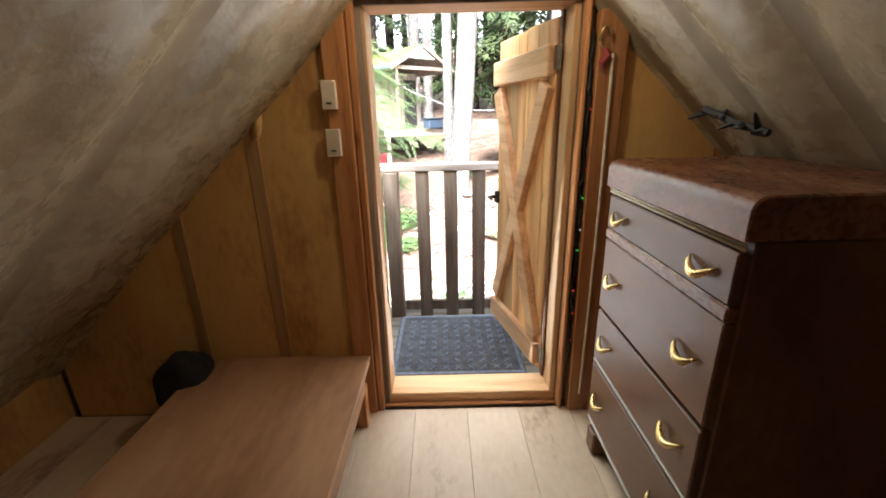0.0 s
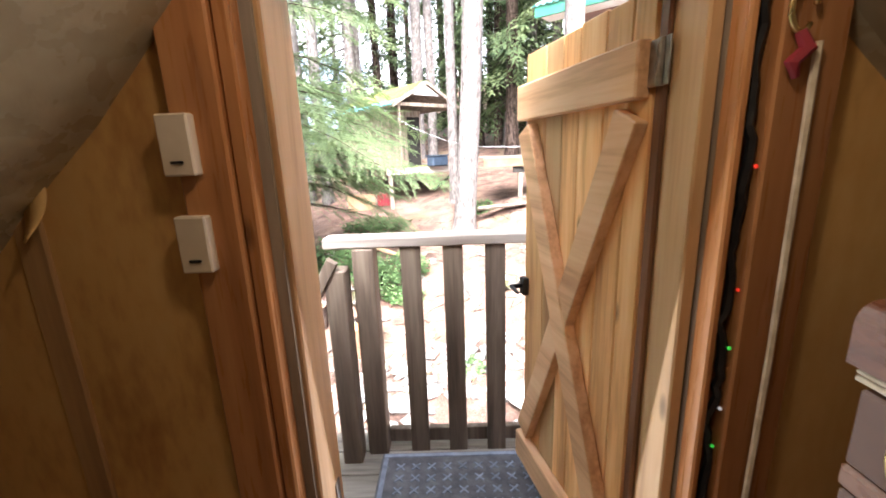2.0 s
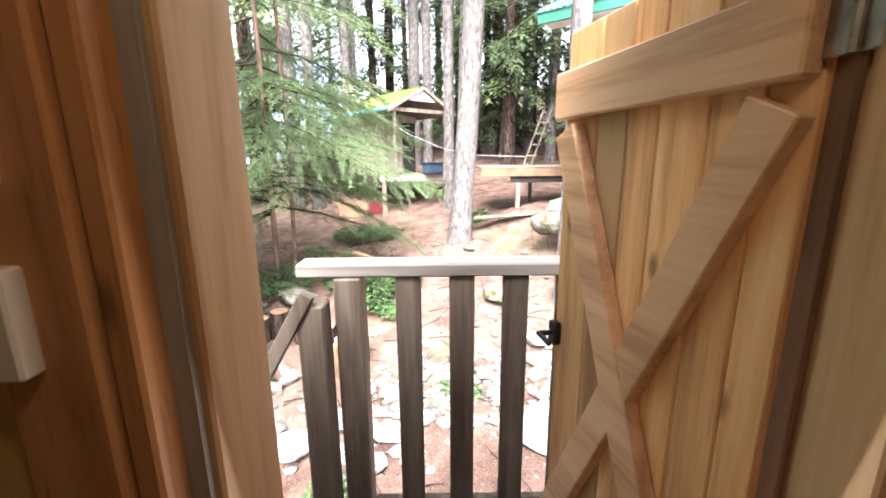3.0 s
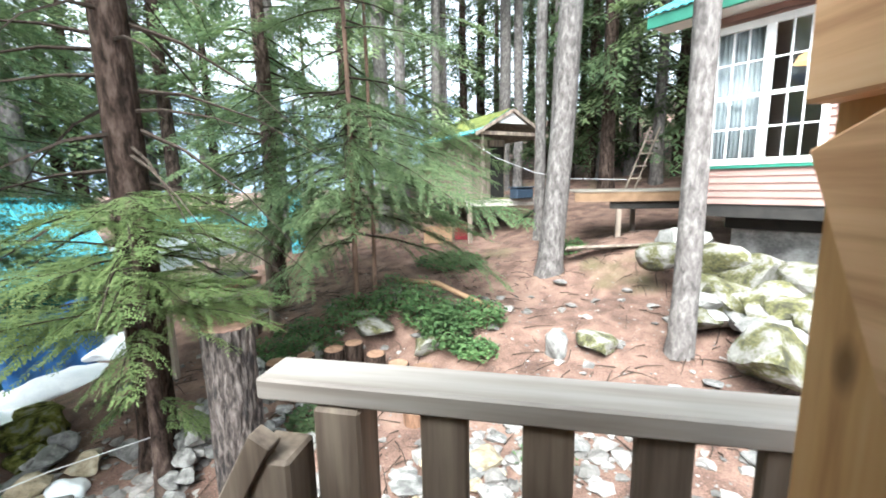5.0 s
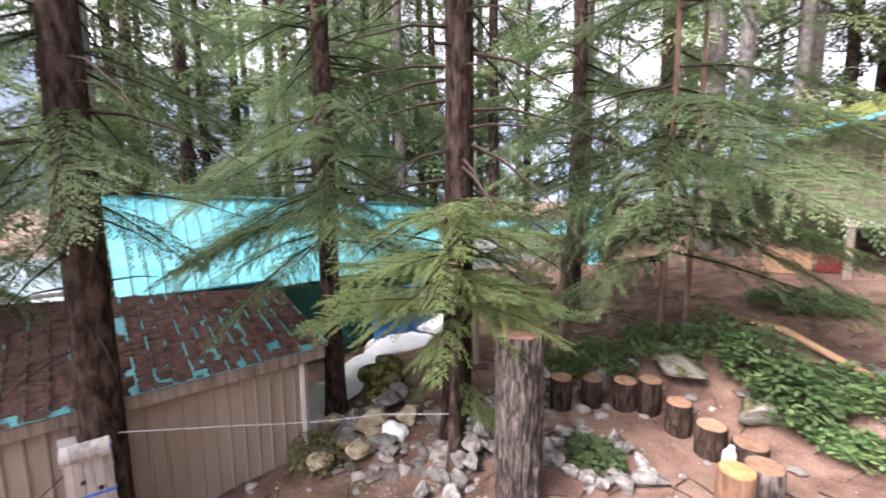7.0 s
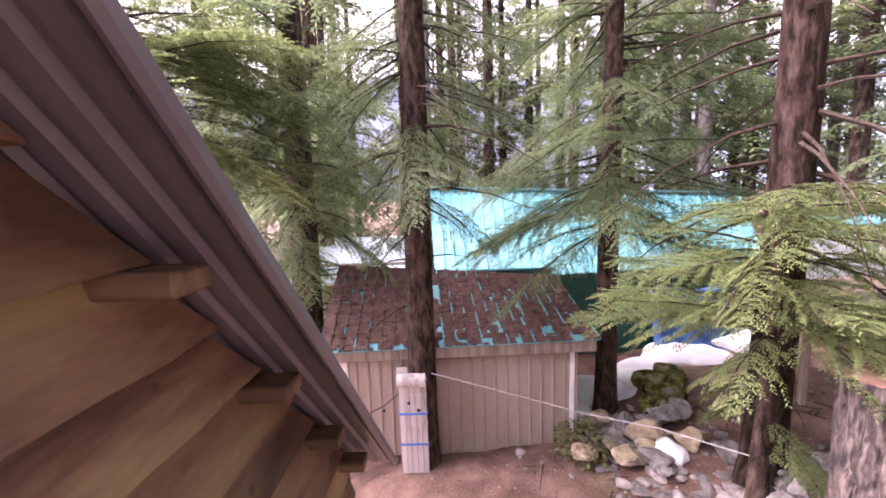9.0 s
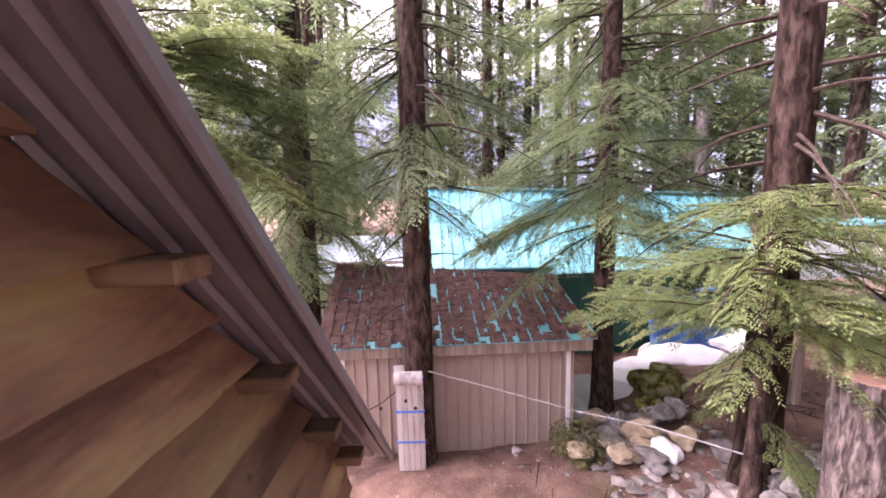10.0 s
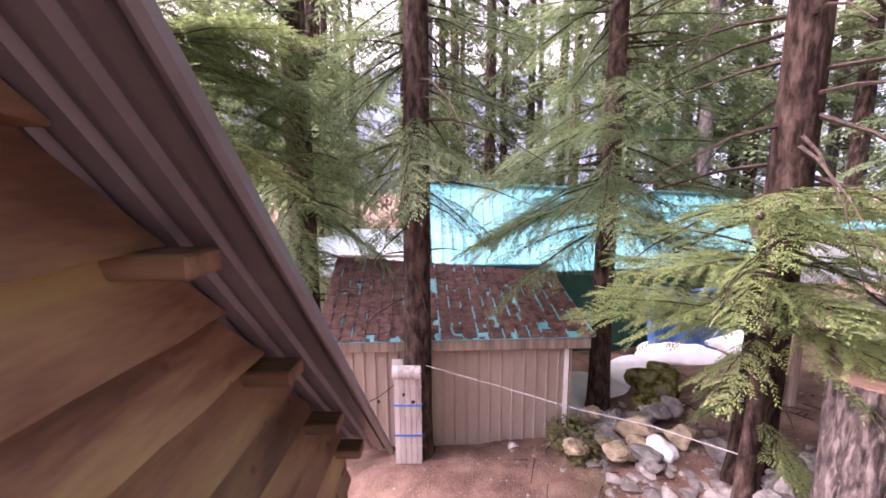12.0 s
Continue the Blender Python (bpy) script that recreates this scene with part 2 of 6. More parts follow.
cut_stump = surface("weathered_stump_top", [(0.3, (0.09, 0.048, 0.034)), (0.7, (0.2, 0.115, 0.082))], 9, rough=0.95, bump=0.8, fine=50, dist=0.03)
cut_grey = surface("weathered_end_grain", [(0.3, (0.17, 0.09, 0.055)), (0.7, (0.3, 0.18, 0.115))], 12, rough=0.85, bump=0.3, fine=60, vary=0.2)
rock_mat = surface("pale_granite", [(0.3, (0.09, 0.085, 0.08)), (0.48, (0.2, 0.19, 0.178)), (0.72, (0.38, 0.365, 0.345))], 3.5, rough=0.9, bump=0.7, fine=35, vary=0.3, dist=0.03)
rock_stuff = surface("rubble_granite", [(0.28, (0.09, 0.082, 0.075)), (0.5, (0.19, 0.172, 0.158)), (0.75, (0.34, 0.315, 0.295))], 5, rough=0.9, bump=0.5, fine=40, vary=0.4, island=True, dist=0.02)
moss_mat = surface("green_moss", [(0.3, (0.05, 0.065, 0.012)), (0.55, (0.12, 0.14, 0.028)), (0.8, (0.21, 0.22, 0.05))], 5, rough=1.0, bump=1.0, fine=60, vary=0.15, dist=0.03)
yellow_moss = surface("yellow_green_moss", [(0.34, (0.018, 0.018, 0.008)), (0.46, (0.07, 0.072, 0.018)), (0.56, (0.15, 0.145, 0.035)), (0.66, (0.2, 0.19, 0.16))], 7, spec=0.1, rough=1.0, bump=1.0, fine=60, vary=0.1, dist=0.04)
moss_rock = surface("mossy_granite", [(0.36, (0.03, 0.028, 0.014)), (0.47, (0.09, 0.085, 0.03)), (0.54, (0.15, 0.14, 0.12)), (0.75, (0.27, 0.255, 0.235))], 3.4, rough=0.95, bump=0.8, fine=30, vary=0.2, dist=0.03)
# the haze of distance is mixed into this blue
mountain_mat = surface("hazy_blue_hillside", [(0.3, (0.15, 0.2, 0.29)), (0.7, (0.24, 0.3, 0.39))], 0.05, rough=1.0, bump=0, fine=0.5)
# near-black brown; puts shade into the colour under the cabin and in the hut doorway
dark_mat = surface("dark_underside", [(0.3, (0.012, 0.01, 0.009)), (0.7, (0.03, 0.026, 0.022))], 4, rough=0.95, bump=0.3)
room_mat = surface("dim_room_wall", [(0.3, (0.10, 0.08, 0.06)), (0.7, (0.16, 0.13, 0.1))], 2, rough=0.9, bump=0.1)
red_box_mat = surface("dark_red_plastic", [(0.3, (0.16, 0.012, 0.02)), (0.7, (0.25, 0.02, 0.03))], 5, rough=0.5, bump=0.1)
navy_mat = surface("dark_blue_tub_plastic", [(0.3, (0.018, 0.03, 0.05)), (0.7, (0.035, 0.055, 0.085))], 5, rough=0.5, bump=0.1)
orange_ply = surface("tan_plywood_sheet", [(0.3, (0.22, 0.13, 0.07)), (0.7, (0.34, 0.21, 0.12))], 4, rough=0.8, bump=0.1)
blue_strap = surface("blue_strap", [(0.3, (0.03, 0.12, 0.5)), (0.7, (0.06, 0.2, 0.65))], 20, rough=0.6, bump=0.1)


def glass(name):
    m = bpy.data.materials.new(name)
    m.use_nodes = True
    b = m.node_tree.nodes["Principled BSDF"]
    b.inputs["Transmission Weight"].default_value, b.inputs["Roughness"].default_value, b.inputs["IOR"].default_value = 1.0, 0.02, 1.45
    b.inputs["Base Color"].default_value = (0.92, 0.96, 0.96, 1)
    return m


pane_glass = glass("window_glass")


def glow(name, colour, strength):
    m = bpy.data.materials.new(name)
    m.use_nodes = True
    b = m.node_tree.nodes["Principled BSDF"]
    b.inputs["Base Color"].default_value = (*colour, 1)
    b.inputs["Emission Color"].default_value, b.inputs["Emission Strength"].default_value = (*colour, 1), strength
    return m


led_red, led_green, led_white = glow("red_led", (1, 0.05, 0.02), 0.03), glow("green_led", (0.08, 1, 0.1), 0.025), glow("white_led", (0.9, 0.95, 1), 0.02)
warm_lamp = glow("warm_lamp_shade", (1, 0.62, 0.25), 0.35)


def leaf(name, dark, light, through_share=0.35):
    """Needle foliage: diffuse with light passing through, tone changing from spray to spray."""
    m = bpy.data.materials.new(name)
    m.use_nodes = True
    n, l = m.node_tree.nodes, m.node_tree.links
    out = n["Material Output"]
    n.remove(n["Principled BSDF"])
    geo, info = n.new("ShaderNodeNewGeometry"), n.new("ShaderNodeObjectInfo")
    tc, big = n.new("ShaderNodeTexCoord"), n.new("ShaderNodeTexNoise")
    big.inputs["Scale"].default_value = 1.3
    l.new(tc.outputs["Object"], big.inputs["Vector"])
    add = n.new("ShaderNodeMath")
    add.operation = "MULTIPLY_ADD"
    add.inputs[1].default_value = 0.45
    l.new(geo.outputs["Random Per Island"], add.inputs[0])
    sub = n.new("ShaderNodeMath")
    sub.operation = "SUBTRACT"
    sub.inputs[1].default_value = 0.2
    l.new(big.outputs["Fac"], sub.inputs[0])
    l.new(sub.outputs[0], add.inputs[2])
    ramp = n.new("ShaderNodeValToRGB")
    ramp_stops(ramp, [(0.2, dark), (0.75, light)])
    l.new(add.outputs[0], ramp.inputs["Fac"])
    hsv = n.new("ShaderNodeHueSaturation")
    rng = n.new("ShaderNodeMapRange")
    rng.inputs["To Min"].default_value, rng.inputs["To Max"].default_value = 0.8, 1.2
    l.new(info.outputs["Random"], rng.inputs["Value"])
    l.new(rng.outputs[0], hsv.inputs["Value"])
    l.new(ramp.outputs["Color"], hsv.inputs["Color"])
    a, b, mx = n.new("ShaderNodeBsdfPrincipled"), n.new("ShaderNodeBsdfTranslucent"), n.new("ShaderNodeMixShader")
    a.inputs["Roughness"].default_value = 0.6
    a.inputs["Specular IOR Level"].default_value = 0.3
    l.new(hsv.outputs[0], a.inputs["Base Color"])
    l.new(hsv.outputs[0], b.inputs["Color"])
    mx.inputs[0].default_value = through_share
    l.new(a.outputs[0], mx.inputs[1])
    l.new(b.outputs[0], mx.inputs[2])
    l.new(mx.outputs[0], out.inputs["Surface"])
    return m


needle_fresh = leaf("fresh_hemlock_needles", (0.08, 0.125, 0.045), (0.21, 0.27, 0.11), 0.55)
needle_mid = leaf("hemlock_needles", (0.085, 0.135, 0.065), (0.215, 0.285, 0.135), 0.55)
needle_dark = leaf("dark_cedar_needles", (0.045, 0.075, 0.035), (0.12, 0.165, 0.075), 0.45)
needle_far = leaf("distant_fir_needles", (0.10, 0.145, 0.07), (0.25, 0.315, 0.15), 0.5)
fern_leaf = leaf("bush_leaves", (0.035, 0.08, 0.03), (0.14, 0.22, 0.085))
grass_leaf = leaf("dry_weed_leaves", (0.10, 0.11, 0.045), (0.26, 0.26, 0.12))


def soil():
    m = surface("needle_covered_soil", [(0.25, (0.055, 0.03, 0.022)), (0.48, (0.155, 0.088, 0.064)), (0.75, (0.27, 0.17, 0.13))], 2.6, rough=0.95, bump=1.0, fine=70, vary=0.0, dist=0.03, fine_share=0.9)
    n, l = m.node_tree.nodes, m.node_tree.links
    bsdf = n["Principled BSDF"]
    old = bsdf.inputs["Base Color"].links[0].from_socket
    tc = n.new("ShaderNodeTexCoord")
    patch, fleck = n.new("ShaderNodeTexNoise"), n.new("ShaderNodeTexVoronoi")
    patch.inputs["Scale"].default_value, patch.inputs["Detail"].default_value = 0.55, 6
    fleck.inputs["Scale"].default_value = 16
    l.new(tc.outputs["Object"], patch.inputs["Vector"])
    l.new(tc.outputs["Object"], fleck.inputs["Vector"])
    r1 = n.new("ShaderNodeValToRGB")
    ramp_stops(r1, [(0.6, (0, 0, 0)), (0.74, (0.8, 0.8, 0.8))])
    l.new(patch.outputs["Fac"], r1.inputs["Fac"])
    mx = n.new("ShaderNodeMix")
    mx.data_type = "RGBA"
    mx.inputs["B"].default_value = (0.105, 0.105, 0.04, 1)
    l.new(r1.outputs["Color"], mx.inputs["Factor"])
    l.new(old, mx.inputs["A"])
    r2 = n.new("ShaderNodeValToRGB")
    ramp_stops(r2, [(0.0, (1, 1, 1)), (0.22, (0, 0, 0))])
    l.new(fleck.outputs["Distance"], r2.inputs["Fac"])
    half = n.new("ShaderNodeMath")
    half.operation = "MULTIPLY"
    half.inputs[1].default_value = 0.4
    l.new(r2.outputs["Color"], half.inputs[0])
    mx2 = n.new("ShaderNodeMix")
    mx2.data_type = "RGBA"
    mx2.inputs["B"].default_value = (0.42, 0.36, 0.31, 1)
    l.new(half.outputs[0], mx2.inputs["Factor"])
    l.new(mx.outputs["Result"], mx2.inputs["A"])
    l.new(mx2.outputs["Result"], bsdf.inputs["Base Color"])
    return m


soil_mat = soil()


# ---- building helpers ----
def mesh_of(name, bm, material, smooth=False):
    me = bpy.data.meshes.new(name)
    bm.to_mesh(me)
    bm.free()
    me.materials.append(material)
    if smooth:
        me.polygons.foreach_set("use_smooth", [True] * len(me.polygons))
    return me


def part(name, bm, material, parent, label="", smooth=False):
    ob = new(name, mesh_of(name, bm, material, smooth))
    ob.parent = parent
    return tagged(ob, label=label) if label else ob


def thing(name, label, category, at=(0, 0, 0), group="", turn=0.0, kind=""):
    ob = new(name)
    ob.empty_display_size = 0.1
    ob.matrix_world = pose(*at, 0, 0, turn)
    return tagged(ob, label, category, group, kind)


def solid(name, bm, material, label, category="", kind="", at=(0, 0, 0), smooth=False, group=""):
    ob = new(name, mesh_of(name, bm, material, smooth))
    ob.location = at
    return tagged(ob, label, category, group, kind)


def block(lo, hi, bevel=0.0, m=None, bm=None):
    """A box between two corners with eased edges."""
    one = bmesh.new()
    bmesh.ops.create_cube(one, size=1.0)
    size, mid = [b - a for a, b in zip(lo, hi)], [(a + b) / 2 for a, b in zip(lo, hi)]
    bmesh.ops.transform(one, matrix=Matrix.Translation(mid) @ Matrix.Diagonal((*size, 1)), verts=one.verts)
    if bevel:
        bmesh.ops.bevel(one, geom=one.edges[:], offset=bevel, segments=1, affect="EDGES", profile=0.6)
    if m is not None:
        one.transform(m)
    if bm is None:
        return one
    tmp = bpy.data.meshes.new("tmp")
    one.to_mesh(tmp)
    one.free()
    bm.from_mesh(tmp)
    bpy.data.meshes.remove(tmp)
    return bm


def board(a, b, width, thick, up=(0, 0, 1), bevel=0.003):
    """A plank from a to b; width lies along up, thick across it."""
    a, b = Vector(a), Vector(b)
    x = (b - a).normalized()
    y = Vector(up).cross(x).normalized()
    z = x.cross(y)
    m = Matrix((x, y, z)).transposed().to_4x4()
    m.translation = (a + b) / 2
    h = (b - a).length / 2
    return block((-h, -thick / 2, -width / 2), (h, thick / 2, width / 2), bevel, m)


def extrude_profile(points, axis_from, axis_to, put):
    """Sweeps an open profile along one straight line; put(u, v, s) gives the place."""
    bm = bmesh.new()
    rows = [[bm.verts.new(put(u, v, s)) for u, v in points] for s in (axis_from, axis_to)]
    for k in range(len(points) - 1):
        bm.faces.new((rows[0][k], rows[0][k + 1], rows[1][k + 1], rows[1][k]))
    return bm


def tube(points, radius, sides=6, bm=None):
    """A rod along points; radius is one number or one for each point."""
    bm = bm or bmesh.new()
    points = [Vector(p) for p in points]
    rad = radius if isinstance(radius, (list, tuple)) else [radius] * len(points)
    rings = []
    for k, p in enumerate(points):
        way = (points[min(k + 1, len(points) - 1)] - points[max(k - 1, 0)]).normalized()
        side = way.cross(Vector((0.3, 0.2, 1)) if abs(way.z) < 0.9 else Vector((1, 0.1, 0))).normalized()
        over = way.cross(side)
        rings.append([bm.verts.new(p + rad[k] * (math.cos(a) * side + math.sin(a) * over)) for a in [2 * math.pi * j / sides for j in range(sides)]])
    for r, s in zip(rings, rings[1:]):
        for j in range(sides):
            bm.faces.new((r[j], r[(j + 1) % sides], s[(j + 1) % sides], s[j]))
    bm.faces.new(rings[0][::-1])
    bm.faces.new(rings[-1])
    return bm


def rough_stone(seed, flat=0.75, sub=2, knock=0.35):
    """A broken angular boulder of about unit size."""
    rnd = random.Random(seed)
    bm = bmesh.new()
    bmesh.ops.create_icosphere(bm, subdivisions=sub, radius=0.5)
    off = Vector((rnd.uniform(0, 90), rnd.uniform(0, 90), rnd.uniform(0, 90)))
    planes = [(Vector((rnd.gauss(0, 1), rnd.gauss(0, 1), rnd.gauss(0, 1))).normalized(), rnd.uniform(0.2, 0.38)) for _ in range(13)]
    for v in bm.verts:
        for nrm, d in planes:
            h = v.co.dot(nrm) - d
            if h > 0:
                v.co -= nrm * h * 0.97
        v.co *= 1 + knock * 0.5 * noise.noise(v.co * 2.2 + off) + 0.06 * noise.noise(v.co * 7 + off)
        v.co.z *= flat
    return bm


def ground_height(x, y):
    """The lie of the land: falling to the lake side, rising to the wood."""
    z = -2.22 + 0.097 * x + 0.155 * y
    if y > 14:
        z += 0.02 * (y - 14) ** 1.2
    if x < -7:
        z = max(z, -2.25 + 0.04 * (y - 4)) if x > -30 else z
        z = -2.9 + (z + 2.9) * max(0.0, 1 - (-7 - x) / 25)
    d = math.hypot((x + 2.3) / 1.5, (y - 6.3) / 1.15)
    w = max(0.0, min(1.0, 1.7 - d))
    z = z * (1 - w) + (-1.43) * w
    bank = math.exp(-(((x + 2.4) / 1.9) ** 2 + ((y - 8.6) / 0.8) ** 2))
    z += 0.5 * bank
    z += 0.55 * math.exp(-(((x - 2.4) / 1.3) ** 2 + ((y - 11.0) / 1.4) ** 2))
    z += 0.24 * math.exp(-(((x + 5.0) / 0.9) ** 2 + ((y - 1.9) / 1.6) ** 2))
    z += 0.06 * noise.noise(Vector((x * 0.7, y * 0.7, 0))) + 0.025 * noise.noise(Vector((x * 2.5, y * 2.5, 3)))
    return z


# ---- ground: one sheet to the horizon ----
def axis_steps(lo, hi, fine):
    inner = list(np.arange(lo, hi, fine))
    out, step, p = [], fine, hi
    while p < 900:
        out.append(p)
        step *= 1.22
        p += step
    back, step, p = [], fine, lo - fine
    while p > -900:
        back.append(p)
        step *= 1.22
        p -= step
    return back[::-1] + inner + out


gx, gy = axis_steps(-9.5, 5.5, 0.13), axis_steps(-1.0, 16.0, 0.13)
gv = [(x, y, ground_height(x, y) if abs(x) < 60 and abs(y) < 70 else ground_height(max(-60, min(60, x)), max(-60, min(70, y)))) for y in gy for x in gx]
nx = len(gx)
gf = [(j * nx + i, j * nx + i + 1, (j + 1) * nx + i + 1, (j + 1) * nx + i) for j in range(len(gy) - 1) for i in range(nx - 1)]
gm = bpy.data.meshes.new("ground")
gm.from_pydata(gv, [], gf)
gm.materials.append(soil_mat)
gm.polygons.foreach_set("use_smooth", [True] * len(gf))
tagged(new("ground", gm), "reddish forest soil strewn with needles, moss and gravel", "ground", kind="structure")

# ---- the loft: floor, gable wall, sloping film ceiling ----
WALL_IN, WALL_OUT = 1.62, 1.735
OPEN_L, OPEN_R, OPEN_TOP = -0.276, 0.512, 1.70
APEX = 0.03
floor = solid("floor", block((-1.85, -2.6, -0.16), (1.95, 1.70, -0.022)), old_wood, "worn pale plank floor of the loft", "floor", "structure")


def ceiling_z(x):
    return 2.145 - 0.99 * abs(x - 0.085)


def roof_z(x):
    return 2.142 + 0.065 - abs(x - 0.065)


def film_sheet(name, side, creases):
    """Vapour-barrier film bulging with insulation between the rafters."""
    bm = bmesh.new()
    steps_s, steps_y = 34, 120
    ys = [-2.6 + (WALL_IN + 0.01 + 2.6) * k / steps_y for k in range(steps_y + 1)]
    rows = []
    for y in ys:
        near = min(abs(y - c) for c in creases)
        w = min(1.0, near / 0.2)
        row = []
        for k in range(steps_s + 1):
            s = (1.92 if side < 0 else 1.97) * k / steps_s
            x = 0.085 + side * s
            z = 2.145 - 0.99 * s
            wr = 0.012 * noise.noise(Vector((s * 6, y * 14, side * 9))) + 0.02 * noise.noise(Vector((s * 1.5 + y * 4, y * 3, side * 5)))
            d = 0.042 * math.sin(w * math.pi / 2) ** 1.3 - 0.01 + wr * (0.3 + w)
            row.append(bm.verts.new((x - side * 0.69 * d, y, z - 0.72 * d)))
        rows.append(row)
    for j in range(steps_y):
        mid = (ys[j] + ys[j + 1]) / 2
        for k in range(steps_s):
            f = bm.faces.new((rows[j][k], rows[j][k + 1], rows[j + 1][k + 1], rows[j + 1][k]))
            # rafter strips get the darker colour, crease shadow included
            f.material_index = 1 if min(abs(mid - c) for c in creases) < 0.028 else 0
            f.smooth = True
    ob = solid(name, bm, film_mat, "translucent plastic film stapled over insulation, rafter strips darkened with soft shade", "ceiling", "structure")
    ob.data.materials.append(film_rafter_shade)
    return ob


film_sheet("ceiling_west", -1, (1.03, 0.42, -0.2, -0.8, -1.4, -2.0))
film_sheet("ceiling_east", 1, (1.56, 1.28, 0.97, 0.4, -0.2, -0.8, -1.4, -2.0))


def gable_wall(name, y0, y1, material, label, gap):
    """One layer of the gable wall with the door opening through it."""
    bm = bmesh.new()
    def prism(poly):
        a = [bm.verts.new((x, y0, z)) for x, z in poly]
        b = [bm.verts.new((x, y1, z)) for x, z in poly]
        bm.faces.new(a)
        bm.faces.new(b[::-1])
        for k in range(len(poly)):
            bm.faces.new((a[k], b[k], b[(k + 1) % len(poly)], a[(k + 1) % len(poly)]))
    l, r, t = OPEN_L - gap, OPEN_R + gap, OPEN_TOP + gap
    prism([(-1.85, -0.12), (l, -0.12), (l, roof_z(l) - 0.02), (-1.85, roof_z(-1.85) - 0.02)])
    prism([(r, -0.12), (1.95, -0.12), (1.95, roof_z(1.95) - 0.02), (r, roof_z(r) - 0.02)])
    prism([(l, t), (r, t), (r, roof_z(r) - 0.02), (APEX + 0.035, roof_z(0.065) - 0.02), (l, roof_z(l) - 0.02)])
    bmesh.ops.recalc_face_normals(bm, faces=bm.faces)
    return solid(name, bm, material, label, "wall", "structure")


gable_wall("wall_north", 1.645, 1.712, old_wood, "timber gable wall with a doorway through it", 0.003)
sw = bmesh.new()
pts = [(-1.85, -0.16), (2.0, -0.16), (2.0, roof_z(2.0) - 0.03), (0.065, roof_z(0.065) - 0.03), (-1.85, roof_z(-1.85) - 0.03)]
ring = [[sw.verts.new((x, y, z)) for x, z in pts] for y in (-2.68, -2.6)]
sw.faces.new(ring[0])
sw.faces.new(ring[1][::-1])
for k in range(5):
    sw.faces.new((ring[0][k], ring[1][k], ring[1][(k + 1) % 5], ring[0][(k + 1) % 5]))
bmesh.ops.recalc_face_normals(sw, faces=sw.faces)
solid("wall_south", sw, plywood, "plain plywood end wall of the loft", "wall", "structure")
solid("wall_west", block((-1.86, -2.6, -0.16), (-1.79, 1.64, 0.33)), plywood, "low plywood knee wall under the slope", "wall", "structure")
solid("wall_east", block((1.94, -2.6, -0.16), (2.01, 1.64, 0.33)), plywood, "low plywood knee wall under the slope", "wall", "structure")
# plywood sheets on the inside of the gable wall, each one of its own
wall_in = thing("trim_plywood_lining", "yellow plywood sheets lining the gable wall", "wall lining", kind="structure")


def ply_sheet(x0, x1, z0, proud):
    bm = bmesh.new()
    lo = [(x0, z0), (x1, z0)]
    hi = [(x1, max(z0 + 0.02, ceiling_z(x1) + 0.03)), (x0, max(z0 + 0.02, ceiling_z(x0) + 0.03))]
    vs = [[bm.verts.new((x, y, z)) for x, z in lo + hi] for y in (WALL_IN - proud, 1.643)]
    bm.faces.new(vs[0])
    bm.faces.new(vs[1][::-1])
    for k in range(4):
        bm.faces.new((vs[0][k], vs[1][k], vs[1][(k + 1) % 4], vs[0][(k + 1) % 4]))
    bmesh.ops.recalc_face_normals(bm, faces=bm.faces)
    part("panel", bm, plywood, wall_in)


ply_sheet(-0.70, -0.40, 0.0, 0.0)
ply_sheet(-1.06, -0.75, 0.0, 0.003)
ply_sheet(-1.75, -1.10, 0.0, 0.0)
ply_sheet(0.665, 1.05, 0.0, 0.0)
ply_sheet(1.06, 1.8, 0.0, 0.004)
part("stud", block((-0.752, 1.612, 0), (-0.698, 1.645, 1.3), 0.003), stud_wood, wall_in, "tan stud showing between sheets")
part("stud", block((-1.102, 1.613, 0), (-1.058, 1.645, 0.98), 0.003), stud_wood, wall_in)
# a torn curl of lining paper
curl = bmesh.new()
for k in range(9):
    u = k / 8
    w = 0.05 * (1 - u * 0.5)
    curl.verts.new((-0.72 + 0.02 * u, 1.612 - 0.03 * u * u, 1.33 - 0.08 * u))
    curl.verts.new((-0.72 + w + 0.03 * u, 1.614 - 0.055 * u * u, 1.345 - 0.08 * u))
curl.verts.ensure_lookup_table()
for k in range(8):
    curl.faces.new((curl.verts[2 * k], curl.verts[2 * k + 1], curl.verts[2 * k + 3], curl.verts[2 * k + 2]))
pc = part("flap", curl, plywood, wall_in, "curled flap of lining paper", True)
pc.modifiers.new("thick", "SOLIDIFY").thickness = 0.003

# ---- doorway: posts, jambs, header, sill ----
frame_thing = thing("door_frame", "reddish timber posts and pale jambs round the doorway", "door frame", (0.12, 1.66, 0), kind="structure")


def in_frame(name, lo, hi, material, label="", bevel=0.004):
    o = Vector((0.12, 1.66, 0))
    return part(name, block(Vector(lo) - o, Vector(hi) - o, bevel), material, frame_thing, label)


